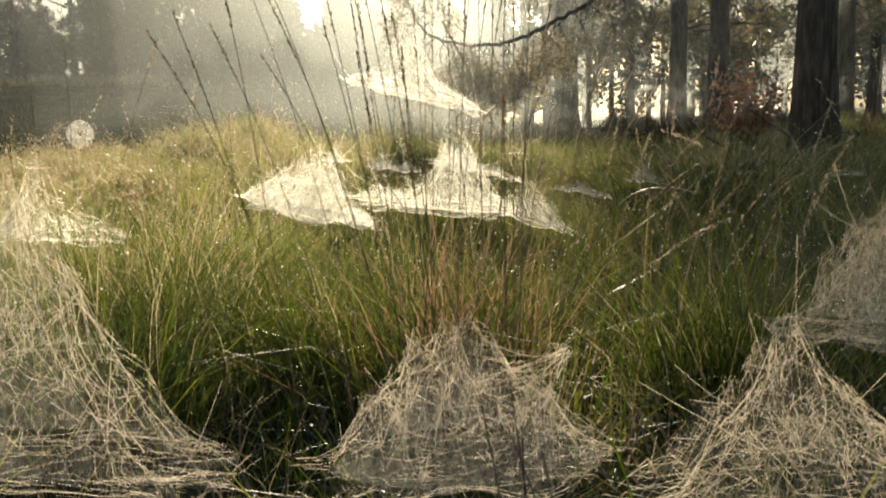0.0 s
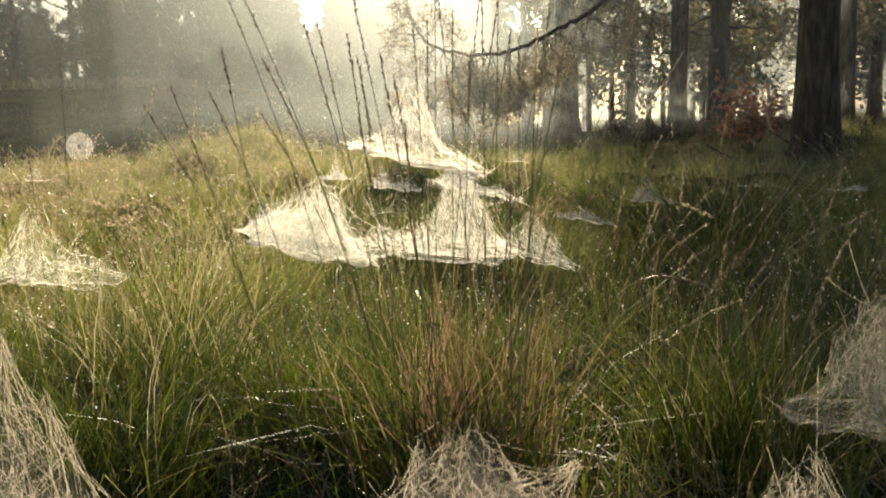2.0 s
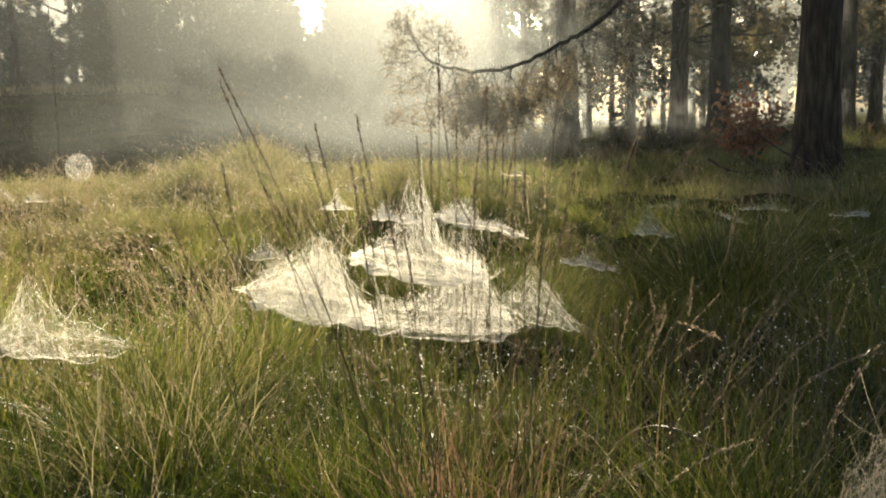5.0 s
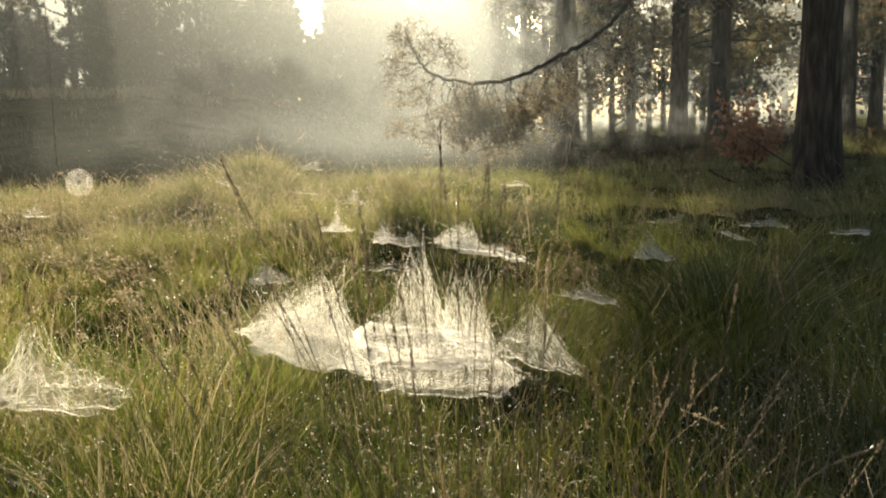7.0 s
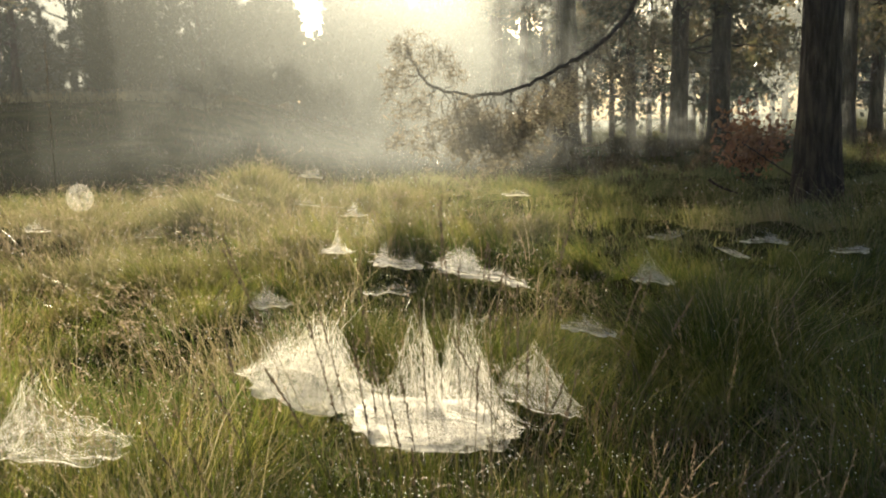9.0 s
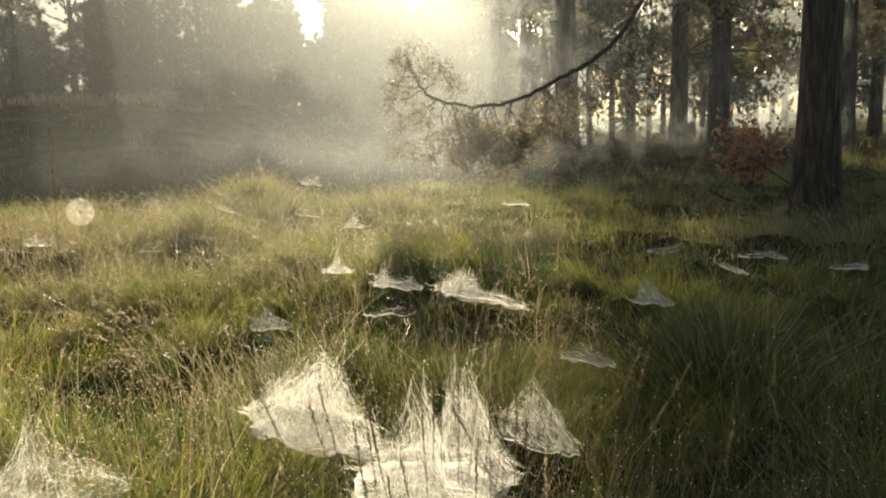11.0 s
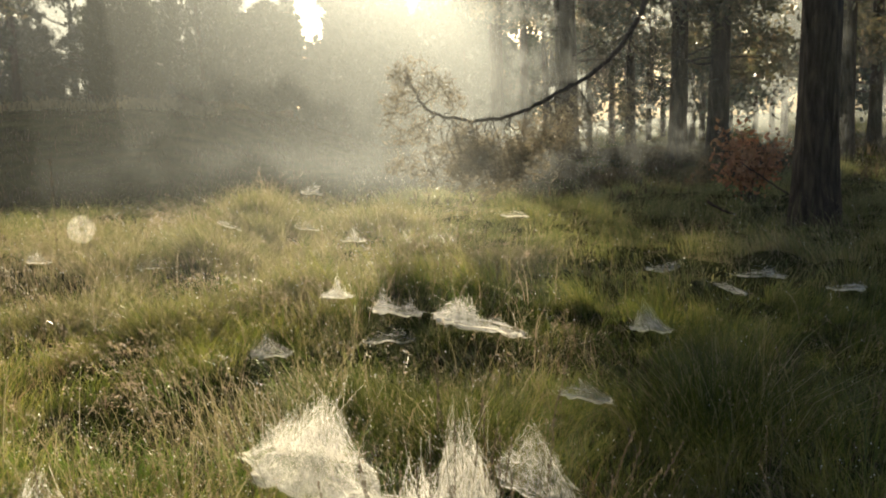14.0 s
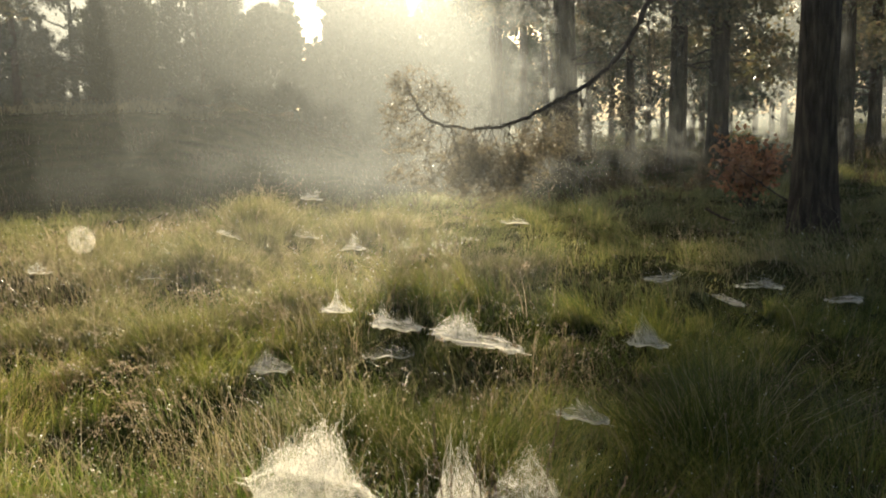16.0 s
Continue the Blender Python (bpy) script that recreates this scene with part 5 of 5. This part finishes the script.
STALKS = [((0.003, 1.3, 0.814), (-0.03, 1.27)),
         ((0.07, 1.3, 0.742), (-0.029, 1.27)),
         ((0.094, 1.3, 0.715), (-0.012, 1.27)),
         ((0.113, 1.3, 0.673), (-0.002, 1.27)),
         ((0.203, 1.3, 0.799), (0.033, 1.27)),
         ((-0.327, 1.3, 0.768), (-0.127, 1.27)),
         ((-0.125, 1.3, 0.643), (-0.045, 1.27)),
         ((0.301, 1.3, 0.672), (0.101, 1.27)),
         ((0.025, 1.3, 0.705), (-0.004, 1.27)),
         ((-0.014, 1.3, 0.692), (-0.041, 1.27)),
         ((-0.277, 1.3, 0.56), (-0.077, 1.27)),
         ((0.179, 1.3, 0.517), (0.007, 1.27))]
for tip, root in STALKS:
    build_stalk(tip, root, 0.13)
build_stalk((-0.81, 1.87, 1.13), (-0.84, 1.86), 0.2)
for i in range(12):
    x, y = rng.normal() * 0.11 + 0.02, 1.12 + rng.normal() * 0.07
    build_stalk((x * 1.6 + rng.normal() * 0.05, y + rng.normal() * 0.06, rng.uniform(0.42, 0.66)), (x * 0.8, y), 0.12)
for i in range(30):
    y = rng.uniform(0.95, 1.7)
    x = rng.uniform(-0.62, 0.62) * y
    build_stalk((x + rng.normal() * 0.1, y + rng.normal() * 0.08, rng.uniform(0.36, 0.66)), (x, y), 0.1, 0.0, rng.uniform() < 0.6)

for tip, root in [((0.518, 1.0, 0.401), (0.364, 1.0)), ((0.519, 1.05, 0.359), (0.396, 1.05)), ((0.479, 1.1, 0.335), (0.373, 1.1)), ((0.428, 1.1, 0.266), (0.308, 1.1)), ((0.349, 1.2, 0.334), (0.282, 1.2)), ((0.472, 1.0, 0.331), (0.408, 1.0))]:
    build_stalk(tip, root, 0.14, 0.0, True)
rng = np.random.default_rng(21)
for i in range(26):
    y = rng.uniform(0.95, 1.6)
    x = rng.uniform(0.14, 0.5) * y
    build_stalk((x + rng.uniform(0.02, 0.24), y + rng.normal() * 0.08, rng.uniform(0.26, 0.46)), (x, y), 0.13, rng.uniform(0, 0.06), rng.uniform() < 0.75)
for root, tip in [((0.044, 0.447, 0.0), (0.017, 0.48, 0.246)), ((0.054, 0.451, 0.0), (0.037, 0.48, 0.263)), ((0.029, 0.439, 0.0), (0.045, 0.48, 0.228)), ((0.102, 0.436, 0.0), (0.037, 0.48, 0.222)), ((0.076, 0.424, 0.0), (0.059, 0.48, 0.208))]:
    build_rush((root[0], root[1], float(ground_z(root[0], root[1])) - 0.005), tip)

build_bush((4.1, 11.4), 1.0, 0.5)
build_stick([(3.003, 9.7, 0.19), (3.13, 9.7, 0.1), (3.32, 9.7, 0.03)])
build_stick([(4.4, 10.6, 0.05), (4.0, 10.7, 0.35), (3.75, 10.8, 0.55)], 0.012, "thin dead bough leaning beside the pine")
build_moss((-0.12, 0.98), 0.05, 0.03)
build_moss((-1.8, 4.6), 0.25, 0.06)
for i in range(30):
    y = rng.uniform(15, 20.5)
    build_heather((rng.uniform(0.05, 0.5) * y, y), rng.uniform(0.25, 0.6), rng.uniform(0.15, 0.35))
build_dew([(BLADES["grass"], 1500), (BLADES["slender_grass"], 900), (BLADES["upright_grass"], 900), (BLADES["pale_grass"], 1300), (BLADES["tall_grass"], 900), (BLADES["bent_grass"], 1500), (BLADES["broad_grass"], 500), (BLADES["brown_grass"], 500), (BLADES["meadow_grass"], 1800), (BLADES["russet_grass"], 700), (BLADES["heath_grass"], 500), (BLADES["dry_grass"], 900), (BLADES["flowering_grass"], 900)])
